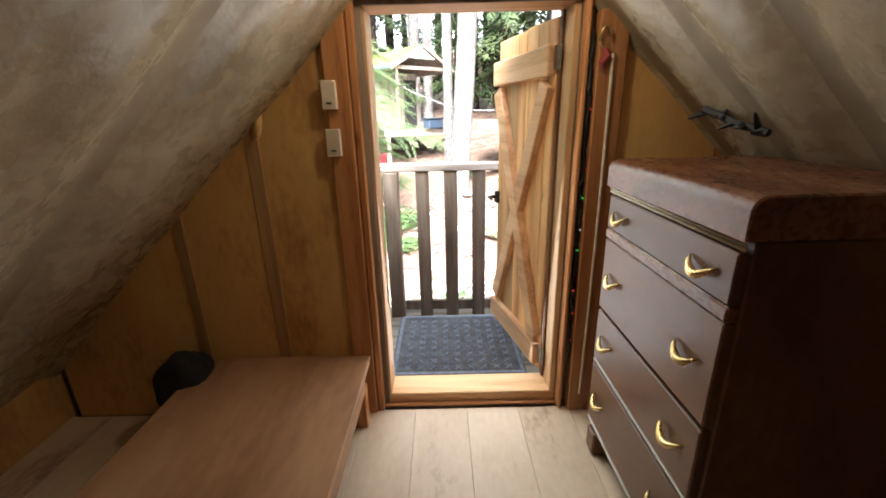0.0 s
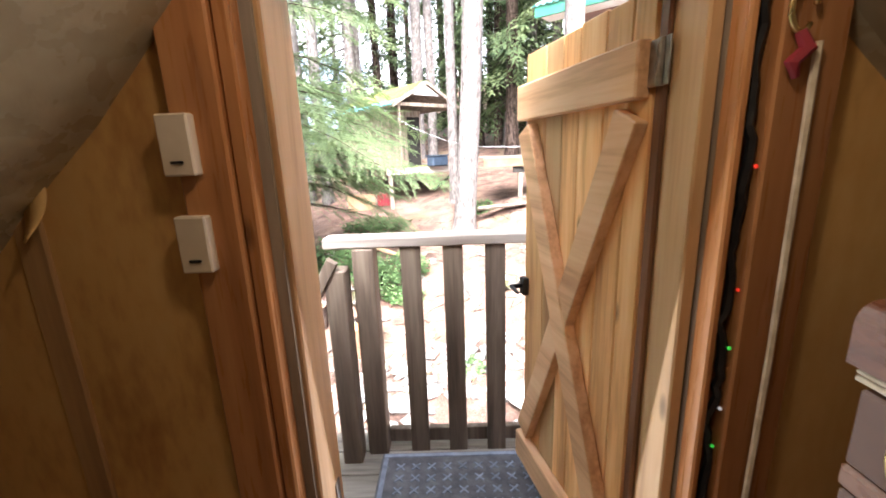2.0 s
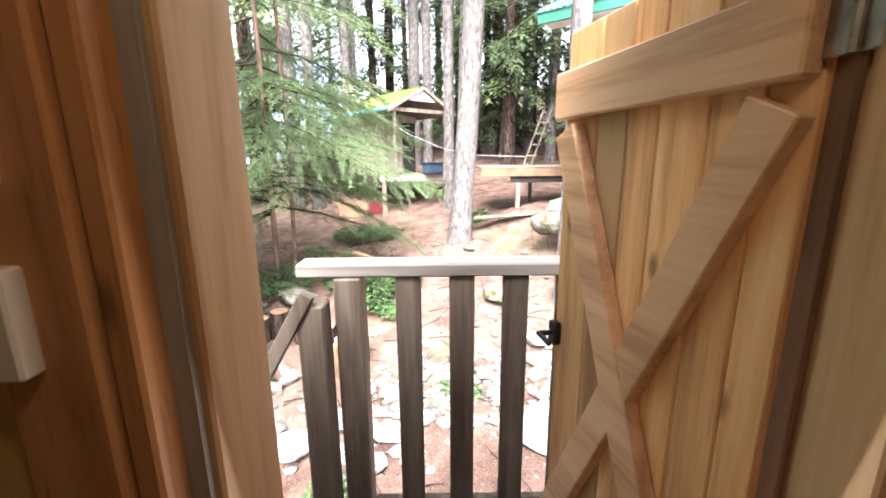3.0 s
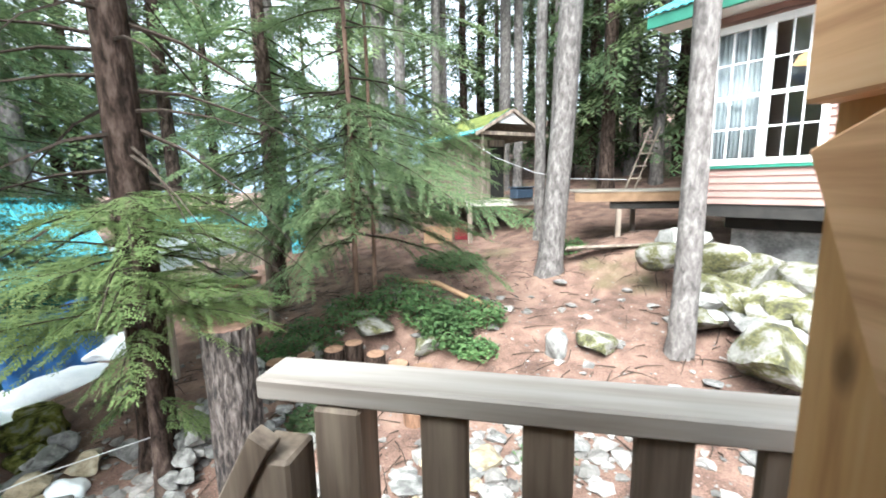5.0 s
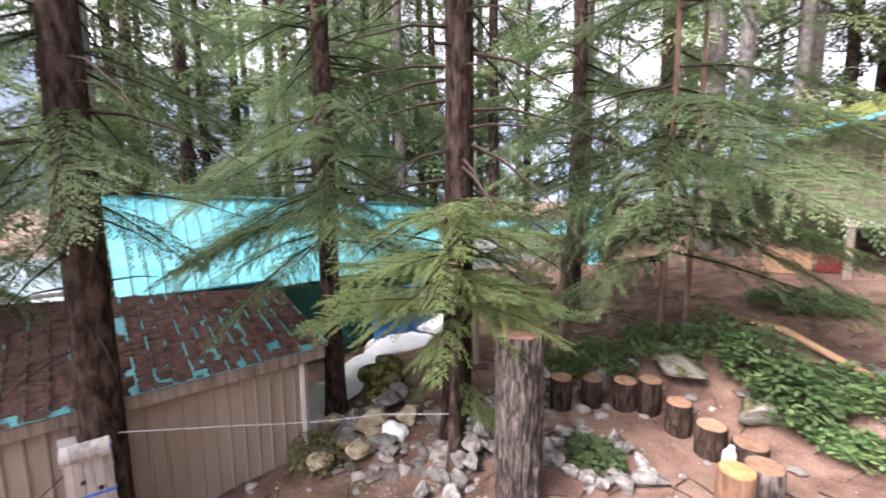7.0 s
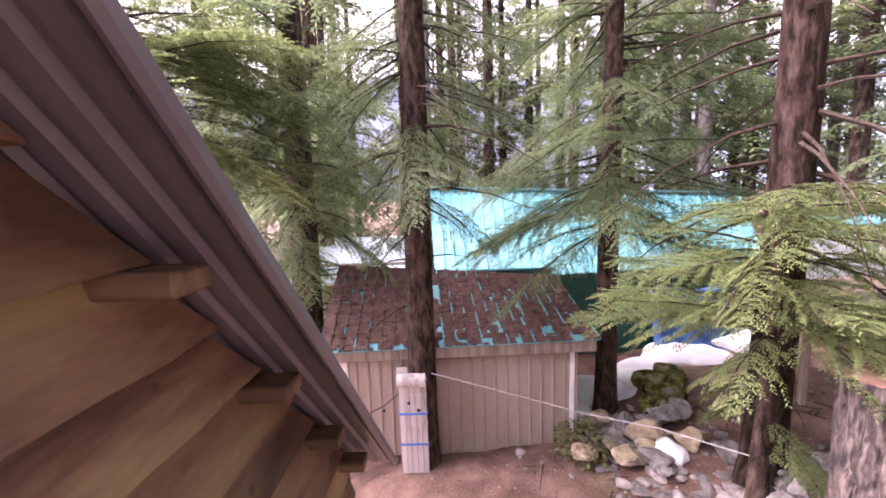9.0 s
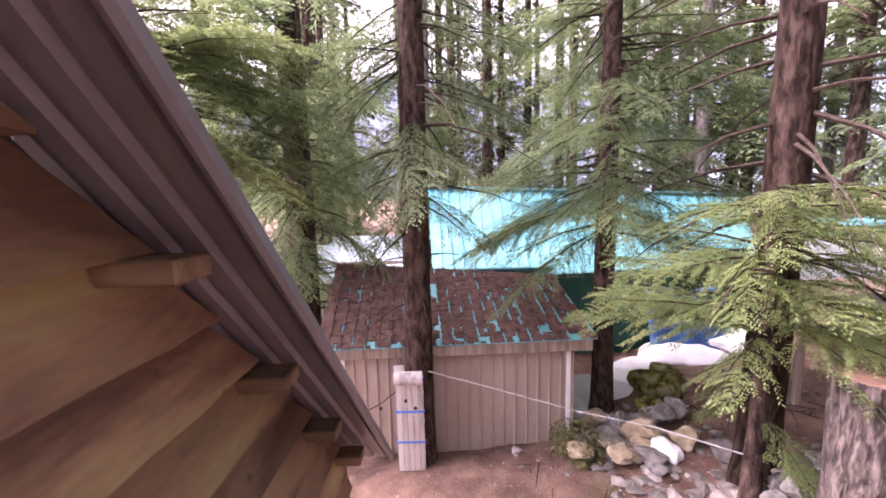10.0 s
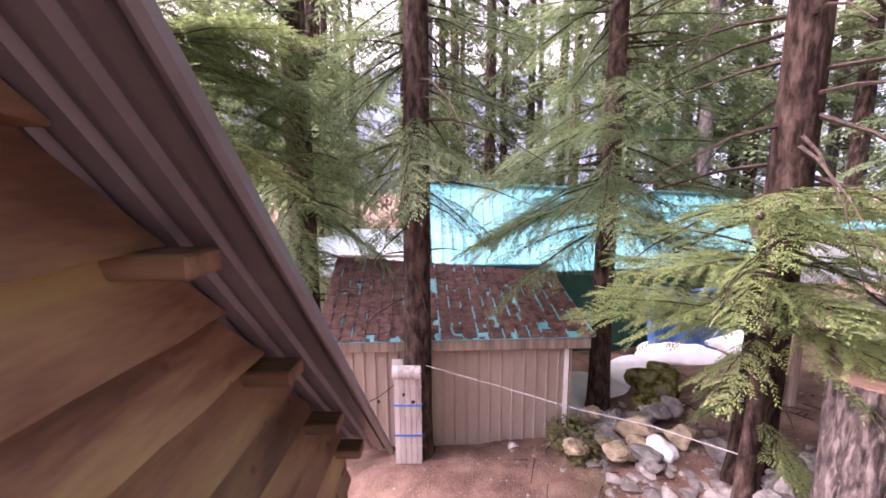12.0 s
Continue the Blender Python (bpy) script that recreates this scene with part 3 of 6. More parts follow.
in_frame("post", (-0.42, 1.597, 0.0), (-0.33, 1.735, 1.80), post_wood, "reddish stained post")
in_frame("post", (-0.328, 1.607, 0.0), (-0.30, 1.735, 1.78), post_wood)
in_frame("jamb", (-0.298, 1.655, 0.06), (-0.268, 1.80, 1.70), jamb_wood, "pale planed jamb")
in_frame("jamb", (0.486, 1.655, 0.06), (0.514, 1.80, 1.70), jamb_wood, "pale planed jamb")
in_frame("post", (0.516, 1.60, 0.0), (0.532, 1.735, 1.74), post_wood)
in_frame("post", (0.558, 1.585, 0.0), (0.662, 1.735, 1.66), post_wood, "reddish stained post")
in_frame("stop", (0.474, 1.762, 0.06), (0.4855, 1.80, 1.70), dark_stop, "dark brown door stop")
for z0 in (0.13, 1.49):
    in_frame("hinge_leaf", (0.4705, 1.742, z0), (0.4738, 1.792, z0 + 0.09), steel, "galvanised hinge leaf", 0.001)
in_frame("header", (-0.42, 1.59, 1.725), (0.66, 1.735, 1.85), header_wood, "reddish header beam")
in_frame("header", (-0.286, 1.655, 1.702), (0.514, 1.80, 1.726), sill_wood, "pale head jamb")
in_frame("sill", (-0.288, 1.655, 0.004), (0.516, 1.80, 0.06), sill_wood, "pale worn door sill")
in_frame("sill", (-0.41, 1.63, 0.0), (0.56, 1.655, 0.014), header_wood)
in_frame("strike_plate", (-0.269, 1.74, 0.50), (-0.2645, 1.77, 0.58), steel, "steel strike plate", 0.001)

# two cream switch covers by the post
for z0 in (1.355, 1.187):
    sw = thing("switch_cover", "cream plastic cover with a slot, fixed beside the door post", "switch", (-0.404, 1.588, z0), "covers by the door")
    part("plate", block((-0.027, -0.012, 0), (0.027, 0.012, 0.1), 0.003), card, sw)
    part("slot", block((-0.01, -0.0145, 0.02), (0.01, -0.011, 0.0245)), black_metal, sw, "dark slot")

# black wire of small lights, hook and cord on the hinge-side post
lights_thing = thing("string_lights", "black wire of tiny coloured lights hung down the door post", "string lights", (0.545, 1.6, 1.6))
rnd = random.Random(4)
wire = []
for k in range(60):
    u = k / 59
    wire.append((0.006 * math.sin(u * 40) + rnd.uniform(-0.007, 0.007), 0.01 + 0.006 * math.sin(u * 23), -1.3 * u))
part("wire", tube(wire, 0.0085, 6), black_metal, lights_thing)
part("wire", tube([(x * 1.5 + 0.009, y + 0.006, z) for x, y, z in wire[::-1][::2]], 0.006, 5), black_metal, lights_thing)
for k, mt in ((12, led_red), (22, led_red), (27, led_green), (33, led_white), (37, led_green), (45, led_red), (50, led_red), (56, led_red)):
    b = bmesh.new()
    bmesh.ops.create_icosphere(b, subdivisions=1, radius=0.0042, matrix=Matrix.Translation(Vector(wire[k]) + Vector((0.004, -0.014, 0))))
    part("bulb", b, mt, lights_thing, "tiny lit bulb")
hook = thing("wall_hook", "brass carabiner hook on the door post", "hook", (0.575, 1.58, 1.57))
part("loop", tube([(0.018 * math.cos(a), -0.008, 0.036 * math.sin(a)) for a in [k * 2 * math.pi / 16 for k in range(15)]], 0.0045, 6), brass, hook, smooth=True)
part("knot", tube([(0, -0.008, -0.035), (0.012, -0.012, -0.06), (-0.008, -0.01, -0.08), (0.004, -0.006, -0.1)], [0.008, 0.012, 0.011, 0.006], 6), red_box_mat, hook, "dark red knotted string")
cord = thing("hanging_cord", "pale cord hanging straight down the post", "cord", (0.607, 1.575, 0.1))
part("cord", tube([(0, 0, 1.42), (0.002, -0.003, 0.9), (0, -0.002, 0.4), (-0.004, 0, 0)], 0.006, 6), rope_mat, cord)

bulb = thing("ceiling_bulb", "bare warm bulb in a socket under the ridge", "lamp", (0.12, 1.22, 2.08))
part("socket", tube([(0, 0, 0.06), (0, 0, -0.07)], [0.03, 0.024], 12), black_metal, bulb)

# ---- bench along the west side, with a dark bag behind ----
bench = thing("low_bench", "low plywood bench with a worn top along the sloping wall", "bench", (-0.7, 0.4, 0))
part("top", block((-0.38, -1.5, 0.285), (0.358, 1.205, 0.312), 0.004), bench_wood, bench)
part("apron", block((0.32, -1.49, 0.20), (0.346, 1.10, 0.284), 0.003), bench_wood, bench, "front rail under the top")
for yy in (-1.4, -0.2, 1.1):
    part("leg", block((0.28, yy, 0.0), (0.34, yy + 0.06, 0.2), 0.003), post_wood, bench)
bag = bmesh.new()
bmesh.ops.create_icosphere(bag, subdivisions=4, radius=0.5)
for v in bag.verts:
    v.co *= 1 + 0.3 * noise.noise(v.co * 2.4) + 0.12 * noise.noise(v.co * 7)
    v.co = Vector((v.co.x * 0.22, v.co.y * 0.24, v.co.z * 0.36))
    v.co.z = max(v.co.z, -0.24)
solid("cloth_bag", bag, dark_cloth, "black crumpled cloth bag behind the bench", "bag", at=(-1.08, 1.47, 0.24), smooth=True)

# ---- dresser ----
dresser = thing("chest_of_drawers", "worn brown walnut chest with four drawers and rounded waterfall top", "dresser", (0.80, 1.066, 0))
DX, DY = -0.228, 0.32
part("body", block((DX + 0.02, -DY, 0.09), (0.25, DY, 1.085), 0.004), walnut, dresser)
top_profile = [(0.26, 1.175)] + [(DX - 0.012 + 0.032 - 0.032 * math.sin(math.pi / 2 * k / 10), 1.143 + 0.032 * math.cos(math.pi / 2 * k / 10)) for k in range(11)] + [(DX - 0.012, 1.087), (0.26, 1.087)]
tb = bmesh.new()
ends = [[tb.verts.new((u, y, v)) for u, v in top_profile] for y in (-DY - 0.012, DY + 0.012)]
tb.faces.new(ends[0])
tb.faces.new(ends[1][::-1])
for k in range(len(top_profile)):
    q = (k + 1) % len(top_profile)
    tb.faces.new((ends[0][k], ends[1][k], ends[1][q], ends[0][q]))
bmesh.ops.recalc_face_normals(tb, faces=tb.faces)
bmesh.ops.bevel(tb, geom=[e for e in tb.edges if abs(e.verts[0].co.y - e.verts[1].co.y) < 1e-5], offset=0.004, segments=1, affect="EDGES")
part("top", tb, walnut_top, dresser, "varnished waterfall top, scuffed")
for zz in (1.078, 1.068):
    part("bead", tube([(DX, -DY, zz), (DX, DY, zz)], 0.0042, 6), rope_mat, dresser, "pale bead moulding", True)
for z0, z1 in ((0.945, 1.058), (0.645, 0.905), (0.43, 0.632), (0.165, 0.405)):
    dr = part("drawer", block((DX - 0.004, -DY + 0.008, z0 if z0 > 0.94 else z0), (DX + 0.03, DY - 0.008, z1), 0.004), walnut, dresser)
    for yy in (0.215, -0.215):
        zc = (z0 + z1) / 2 if z0 < 0.9 else 0.995
        arc = [(-0.002 - 0.018 * math.sin(math.pi * k / 10) ** 0.6, -0.046 + 0.092 * k / 10, 0.014 - 0.028 * math.sin(math.pi * k / 10)) for k in range(11)]
        hb = tube([(DX - 0.004 + p[0], yy + p[1], zc + p[2]) for p in arc], [0.0025 + 0.0085 * math.sin(math.pi * k / 10) for k in range(11)], 8)
        part("handle", hb, brass, dr, "aged brass crescent pull", True)
part("rail", block((DX - 0.006, -DY + 0.004, 0.907), (DX + 0.03, DY - 0.004, 0.943), 0.006), walnut_top, dresser, "moulded rail under the top drawer")
# light reflected in the drawer gaps, put in as white strips
for zz in (0.418, 0.148):
    part("edge_strip", block((DX - 0.001, -DY + 0.006, zz - 0.005), (DX + 0.03, DY - 0.006, zz + 0.005), 0.001), white_paint, dresser, "white strip painting the light reflected between drawers")
for yy in (-DY, DY - 0.07):
    part("foot", block((DX + 0.004, yy, 0), (DX + 0.07, yy + 0.07, 0.1), 0.006), walnut, dresser)
    part("foot", block((0.18, yy, 0), (0.25, yy + 0.07, 0.1), 0.006), walnut, dresser)
# dark twig ornament hung on the slope above the dresser
orn = thing("twig_ornament", "dark spiky dried twig fixed on the film slope", "ornament", (0.915, 1.34, 1.285))
rnd = random.Random(8)
for k in range(9):
    u = (k - 4) / 4
    a = Vector((0.03 * u, -0.1 * u, -0.03 * u))
    part("twig", tube([a, a + Vector((rnd.uniform(-0.04, 0.0), rnd.uniform(-0.05, 0.05), rnd.uniform(-0.03, 0.05)))], [0.012, 0.004], 5), black_metal, orn)
part("stem", tube([(0.03, -0.11, -0.03), (0.0, 0, 0), (-0.04, 0.1, 0.04)], 0.012, 5), black_metal, orn)

# ---- door, swung out on the hinge side ----
door = thing("door_1", "open cedar plank door braced with diagonal battens", "door", (0.497, 1.775, 0), turn=180 - 76.6, kind="structure")
DW, DZ0, DZ1 = 0.655, 0.075, 1.685
rnd = random.Random(11)
planks, x = (0.105, 0.095, 0.115, 0.09, 0.105, 0.145), 0.0
for k, w in enumerate(planks):
    part("plank", block((x + (0.0015 if k else 0.034), 0.0, DZ0), (x + w - 0.0015, 0.02, DZ1 + rnd.uniform(-0.006, 0.006)), 0.003), door_wood, door)
    x += w
for z0, z1 in ((1.47, 1.585), (0.11, 0.225)):
    part("batten", block((0.036, 0.021, z0), (0.652, 0.058, z1), 0.004), batten_wood, door, "cedar cross batten")


def brace(a, b, thick=0.034):
    a, b = Vector((a[0], 0.021 + thick / 2, a[1])), Vector((b[0], 0.021 + thick / 2, b[1]))
    part("brace", board(a, b, 0.085, thick, up=(b - a).cross(Vector((0, 1, 0)))), batten_wood, door, "diagonal cedar brace")


brace((0.07, 1.44), (0.60, 0.26))
brace((0.60, 1.44), (0.07, 0.26), 0.038)
for z0 in (1.49, 0.13):
    h = part("hinge", block((0.002, 0.026, z0), (0.035, 0.031, z0 + 0.09), 0.001), steel, door, "galvanised hinge plate")
    part("pin", tube([(0.002, 0.03, z0), (0.002, 0.03, z0 + 0.09)], 0.007, 8), steel, h)
lt = part("latch", block((0.615, 0.021, 0.83), (0.652, 0.045, 0.90), 0.004), black_metal, door, "black iron latch")
part("lever", tube([(0.63, 0.045, 0.868), (0.632, 0.085, 0.868), (0.56, 0.09, 0.868)], [0.009, 0.009, 0.007], 8), black_metal, lt, smooth=True)

# ---- balcony: deck, rail, posts, mat ----
for k, y in enumerate(np.arange(1.81, 2.66, 0.142)):
    solid("deck_board", block((-0.62, y, 0.0), (1.5, y + 0.136, 0.03), 0.003), deck_wood, "weathered grey deck board of the balcony", "deck board", group="balcony deck")
deck_beam = thing("balcony_beam", "rough timber frame under the balcony deck", "beam", (0.4, 2.2, -0.15))
for y in (1.86, 2.6):
    part("beam", block((-1.0, y - 2.2 - 0.02, 0.0), (1.1, y - 2.2 + 0.025, 0.148), 0.004), old_wood, deck_beam)
for x in (-0.5, 1.4):
    solid("balcony_post", block((x - 0.045, 2.56, ground_height(x, 2.6) - 0.1), (x + 0.045, 2.64, -0.152), 0.005), old_wood, "square timber post under the balcony", "post", group="balcony posts")
railing = thing("balcony_railing", "weathered grey balcony railing with flat boards", "railing", (0.0, 2.55, 0.03))
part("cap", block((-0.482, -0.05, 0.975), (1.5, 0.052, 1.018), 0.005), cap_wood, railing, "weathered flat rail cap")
for k in range(9):
    x = -0.168 + 0.175 * k
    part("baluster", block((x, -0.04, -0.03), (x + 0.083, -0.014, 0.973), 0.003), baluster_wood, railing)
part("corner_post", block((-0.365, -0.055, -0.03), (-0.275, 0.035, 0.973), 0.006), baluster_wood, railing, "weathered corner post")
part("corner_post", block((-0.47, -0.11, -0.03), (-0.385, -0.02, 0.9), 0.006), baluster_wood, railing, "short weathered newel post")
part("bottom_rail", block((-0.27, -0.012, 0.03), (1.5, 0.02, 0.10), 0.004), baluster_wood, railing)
stair = thing("stair_handrail", "steep weathered handrail of the outside stair", "handrail", (-0.46, 2.45, 0.0))
part("rail", board((0.03, 0, 0.97), (-0.95, 0, -0.72), 0.045, 0.038, up=(0.86, 0, -0.5)), baluster_wood, stair)
part("post", block((-0.98, -0.045, ground_height(-1.4, 2.45) - 0.1), (-0.89, 0.045, -0.66), 0.005), baluster_wood, stair)
mat_ob = thing("door_mat", "dark grey rubber mat with a raised border on the balcony", "door mat", (0.06, 2.15, 0.0305))
part("base", block((-0.36, -0.33, 0), (0.36, 0.34, 0.008), 0.003), mat_rubber, mat_ob)
for lo, hi in (((-0.35, -0.32), (0.35, -0.30)), ((-0.35, 0.31), (0.35, 0.33)), ((-0.35, -0.298), (-0.33, 0.308)), ((0.33, -0.298), (0.35, 0.308))):
    part("border", block((*lo, 0.0085), (*hi, 0.0125), 0.001), mat_edge, mat_ob, "raised blue-grey border")
mesh_tile = mesh_of("lozenge", block((-0.024, -0.0035, 0.0085), (0.024, 0.0035, 0.0115)), mat_edge)
for i in range(9):
    for j in range(9):
        for s in (-1, 1):
            ob = new("lozenge", mesh_tile)
            ob.parent = mat_ob
            ob.matrix_local = pose(-0.27 + 0.068 * i, -0.26 + 0.064 * j, 0, 0, 0, 45 * s)

# ---- roof and outer siding of the cabin ----
roof = thing("roof", "dark brown ribbed steel roof with an overhanging rake", "roof", (0.065, 1.9, 2.2), kind="structure")
RIDGE = 2.207
for side in (-1, 1):
    prof = [(-4.7, 0.0)]
    y = -4.7
    while y < 0.04:
        prof += [(y + 0.028, 0.0), (y + 0.036, 0.012), (y + 0.05, 0.012), (y + 0.058, 0.0)]
        y += 0.0587
    prof = [p for p in prof if p[0] < 0.04] + [(0.045, 0.0)]
    bm = extrude_profile(prof, 0.0, 2.02, lambda u, v, s: (side * s, u, 0.007 - s + v * 1.4))
    ob = part("sheet", bm, roof_brown, roof)
    mod = ob.modifiers.new("thick", "SOLIDIFY")
    mod.thickness, mod.offset = 0.003, 1.0
    # folded rake trim at the outer edge
    a, b = Vector((side * 0.0, 0.052, 0.004)), Vector((side * 2.02, 0.052, -2.016))
    part("rake_trim", board(a, b, 0.034, 0.022, up=(side, 0, 1), bevel=0.008), roof_brown, roof, "folded steel rake trim")
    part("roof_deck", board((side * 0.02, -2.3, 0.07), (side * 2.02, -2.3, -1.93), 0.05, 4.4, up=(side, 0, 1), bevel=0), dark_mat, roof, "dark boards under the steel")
lookouts = []
for k, (x, w) in enumerate(((-0.80, 0.042), (-1.11, 0.04), (-1.44, 0.04), (-1.73, 0.04))):
    lk = solid("lookout_block", board((x, 1.737, roof_z(x) - 0.062), (x + 0.0, 1.87, roof_z(x) - 0.062), 0.036, 0.085, up=(0, 0, 1), bevel=0.004), block_wood,
               "short rough timber block under the roof overhang", "timber block", group="blocks under the rake")
siding = thing("cabin_siding", "overlapping live-edge cedar boards on the outer gable wall", "siding", (0.065, 1.735, 0), kind="structure")


def siding_board(x0, x1, z0, z1, seed):
    """A lapped board with a wavy lower edge, cut to the roof slope at its outer end."""
    bm = bmesh.new()
    n = 14
    rows = []
    for k in range(n + 1):
        u = k / n
        zb = z0 + 0.01 * noise.noise(Vector((u * 5 + seed * 7.3, seed, 0)))
        col = []
        for z, y in ((zb, 0.004), (zb + 0.001, 0.054), (zb + 0.006, 0.06), (z1 + 0.03, 0.006), (z1 + 0.03, 0.002)):
            lim = z - 2.142
            xa = max(x0, lim + 0.012) if x0 < 0 else x0
            xb = min(x1, 0.13 + 2.142 - z - 0.012) if x1 > 0 else x1
            col.append(bm.verts.new((xa + (xb - xa) * u - 0.065, y, z)))
        rows.append(col)
    for a, b in zip(rows, rows[1:]):
        for k in range(5):
            bm.faces.new((a[k], a[(k + 1) % 5], b[(k + 1) % 5], b[k]))
    bm.faces.new(rows[0])
    bm.faces.new(rows[-1][::-1])
    bmesh.ops.recalc_face_normals(bm, faces=bm.faces)
    part("board", bm, siding_wood, siding)


zs = [-0.45, -0.3, -0.15, -0.01, 0.13, 0.27, 0.41, 0.555, 0.70, 0.845, 1.005, 1.146, 1.295, 1.45, 1.60, 1.75]
for k in range(len(zs) - 1):
    siding_board(-1.83, -0.32, zs[k], zs[k + 1], k)
    siding_board(0.60, 1.95, zs[k], zs[k + 1], k + 40)
part("corner_board", block((-1.90, -0.06, -0.6), (-1.83, 0.04, 0.28), 0.004, pose(0, 0, 0)), old_wood, siding)
# the storey under the loft
solid("wall_below", block((-1.85, -2.6, -2.6), (1.9, 1.70, -0.17)), old_wood, "board wall of the cabin's lower storey", "wall", "structure")

# ---- trees ----
def quads_mesh(name, quads, material):
    """quads: array n x 4 x 3."""
    n = len(quads)
    me = bpy.data.meshes.new(name)
    me.vertices.add(4 * n)
    me.vertices.foreach_set("co", np.ascontiguousarray(quads, dtype=np.float32).ravel())
    me.loops.add(4 * n)
    me.loops.foreach_set("vertex_index", np.arange(4 * n, dtype=np.int32))
    me.polygons.add(n)
    me.polygons.foreach_set("loop_start", np.arange(0, 4 * n, 4, dtype=np.int32))
    me.update(calc_edges=True)
    me.materials.append(material)
    return me


def spray(rng, length, sprig, half, gap, twig_gap, spread=0.42):
    """One flat conifer bough along +x, in metres: a drooping stem, side twigs both ways, each set with small sprigs."""
    out = []
    droop = rng.uniform(0.12, 0.38)

    def leaf_at(p, ang, tilt, size):
        d = np.array([math.cos(ang), math.sin(ang), tilt])
        w = np.array([-d[1], d[0], rng.uniform(-0.3, 0.3)]) * half * rng.uniform(0.7, 1.25)
        out.append((p, p + d * size * 0.4 - w, p + d * size, p + d * size * 0.45 + w))

    for side in (-1, 1):
        s = 0.14 * length
        while s < length:
            u = s / length
            reach = spread * length * min(1.0, 0.1 + u * 2.2) * (1 - u) ** 0.75 * rng.uniform(0.35, 1.2) + 0.06
            ang = side * rng.uniform(0.7, 1.1)
            rise, sag, bend = rng.uniform(-0.22, 0.1), rng.uniform(0.2, 0.5), -side * rng.uniform(0.0, 0.35)
            v, k = 0.0, 0
            while v < reach:
                f = v / reach
                a = ang + bend * f
                p = np.array([s + v * math.cos(a), v * math.sin(a), -droop * length * u * u + rise * v - sag * v * f])
                leaf_at(p, a + (1 if k % 2 else -1) * rng.uniform(0.5, 0.95), rise - sag * f + rng.uniform(-0.25, 0.05), sprig * rng.uniform(0.6, 1.2) * (1 - 0.4 * f))
                v += gap * rng.uniform(0.6, 1.2)
                k += 1
            s += twig_gap * rng.uniform(0.6, 1.3)
    for k in range(int(0.5 * length / gap)):
        s = length * (0.5 + 0.5 * rng.uniform(0, 1))
        leaf_at(np.array([s, 0, -droop * s * s / length]), (1 if k % 2 else -1) * rng.uniform(0.3, 0.9), rng.uniform(-0.5, -0.1), sprig)
    return length, np.array(out), droop


def turn_to(az, pitch, roll=0.0):
    return np.array((Matrix.Rotation(az, 3, "Z") @ Matrix.Rotation(-pitch, 3, "Y") @ Matrix.Rotation(roll, 3, "X")))


def crown_quads(rng, sprays, branches, coarse):
    """branches: (place, azimuth, pitch, length); high ones take the coarse sprays. Gives the leaves and each bough's droop."""
    parts, droops = [], []
    for place, az, pitch, sc in branches:
        lib = coarse if place[2] > 6.8 else sprays
        best = min(abs(math.log(ln / sc)) for ln, _, _ in lib)
        fitting = [p for p in lib if abs(math.log(p[0] / sc)) < best + 0.01]
        ln, q, dr = fitting[rng.integers(len(fitting))]
        droops.append(dr)
        sc = sc / ln
        r = turn_to(az, pitch, rng.uniform(-0.5, 0.5))
        parts.append((q.reshape(-1, 3) * sc) @ r.T + np.array(place))
    return np.concatenate(parts).reshape(-1, 4, 3), droops


def trunk_bm(r, height, lean, seed, sides=14, rings=16, flare=1.35, taper=0.45):
    bm = bmesh.new()
    rows = []
    for k in range(rings + 1):
        u = k / rings
        z = height * u ** 1.25
        f = 1 + (flare - 1) * math.exp(-z * 3.2)
        rr = r * f * (1 - (1 - taper) * z / height)
        row = []
        for j in range(sides):
            a = 2 * math.pi * j / sides
            q = rr * (1 + 0.09 * noise.noise(Vector((math.cos(a) * 1.8 + seed, math.sin(a) * 1.8, z * 0.7))) + (0.1 * math.sin(a * 5 + seed) * math.exp(-z * 3)))
            bend = 0.03 * math.sin(z * 0.6 + seed)
            row.append(bm.verts.new((q * math.cos(a) + lean[0] * z + bend, q * math.sin(a) + lean[1] * z, z - 0.25)))
        rows.append(row)
    for a, b in zip(rows, rows[1:]):
        for j in range(sides):
            bm.faces.new((a[j], a[(j + 1) % sides], b[(j + 1) % sides], b[j]))
    bm.faces.new(rows[-1])
    return bm


def limbs_bm(branches, thick, droops):
    bm = bmesh.new()
    for (place, az, pitch, sc), droop in zip(branches, droops):
        r = turn_to(az, pitch)
        pts = [np.array(place) + r @ np.array([u * sc, 0, -droop * u * u * sc]) for u in (0, 0.3, 0.62, 0.94)]
        tube(pts, [thick * (0.6 + 0.6 * sc), thick * 0.75 * (0.6 + 0.4 * sc), thick * 0.5, thick * 0.2], 4, bm)
    return bm


rng = np.random.default_rng(7)
fine_sprays = [spray(rng, ln, 0.05, 0.0065, 0.0125, 0.045, spread=0.45) for ln in (0.5, 0.8, 1.1, 1.5) for _ in range(4)]
near_sprays = [spray(rng, ln, 0.06, 0.0088, 0.0175, 0.055) for ln in (0.8, 1.2, 1.7, 2.4) for _ in range(4)]
mid_sprays = [spray(rng, ln, 0.14, 0.023, 0.05, 0.115, spread=0.42) for ln in (0.6, 1.0, 1.6, 2.4) for _ in range(3)]
forest_sprays = [spray(rng, ln, 0.24, 0.04, 0.11, 0.19, spread=0.45) for ln in (0.8, 1.5, 2.4) for _ in range(3)]


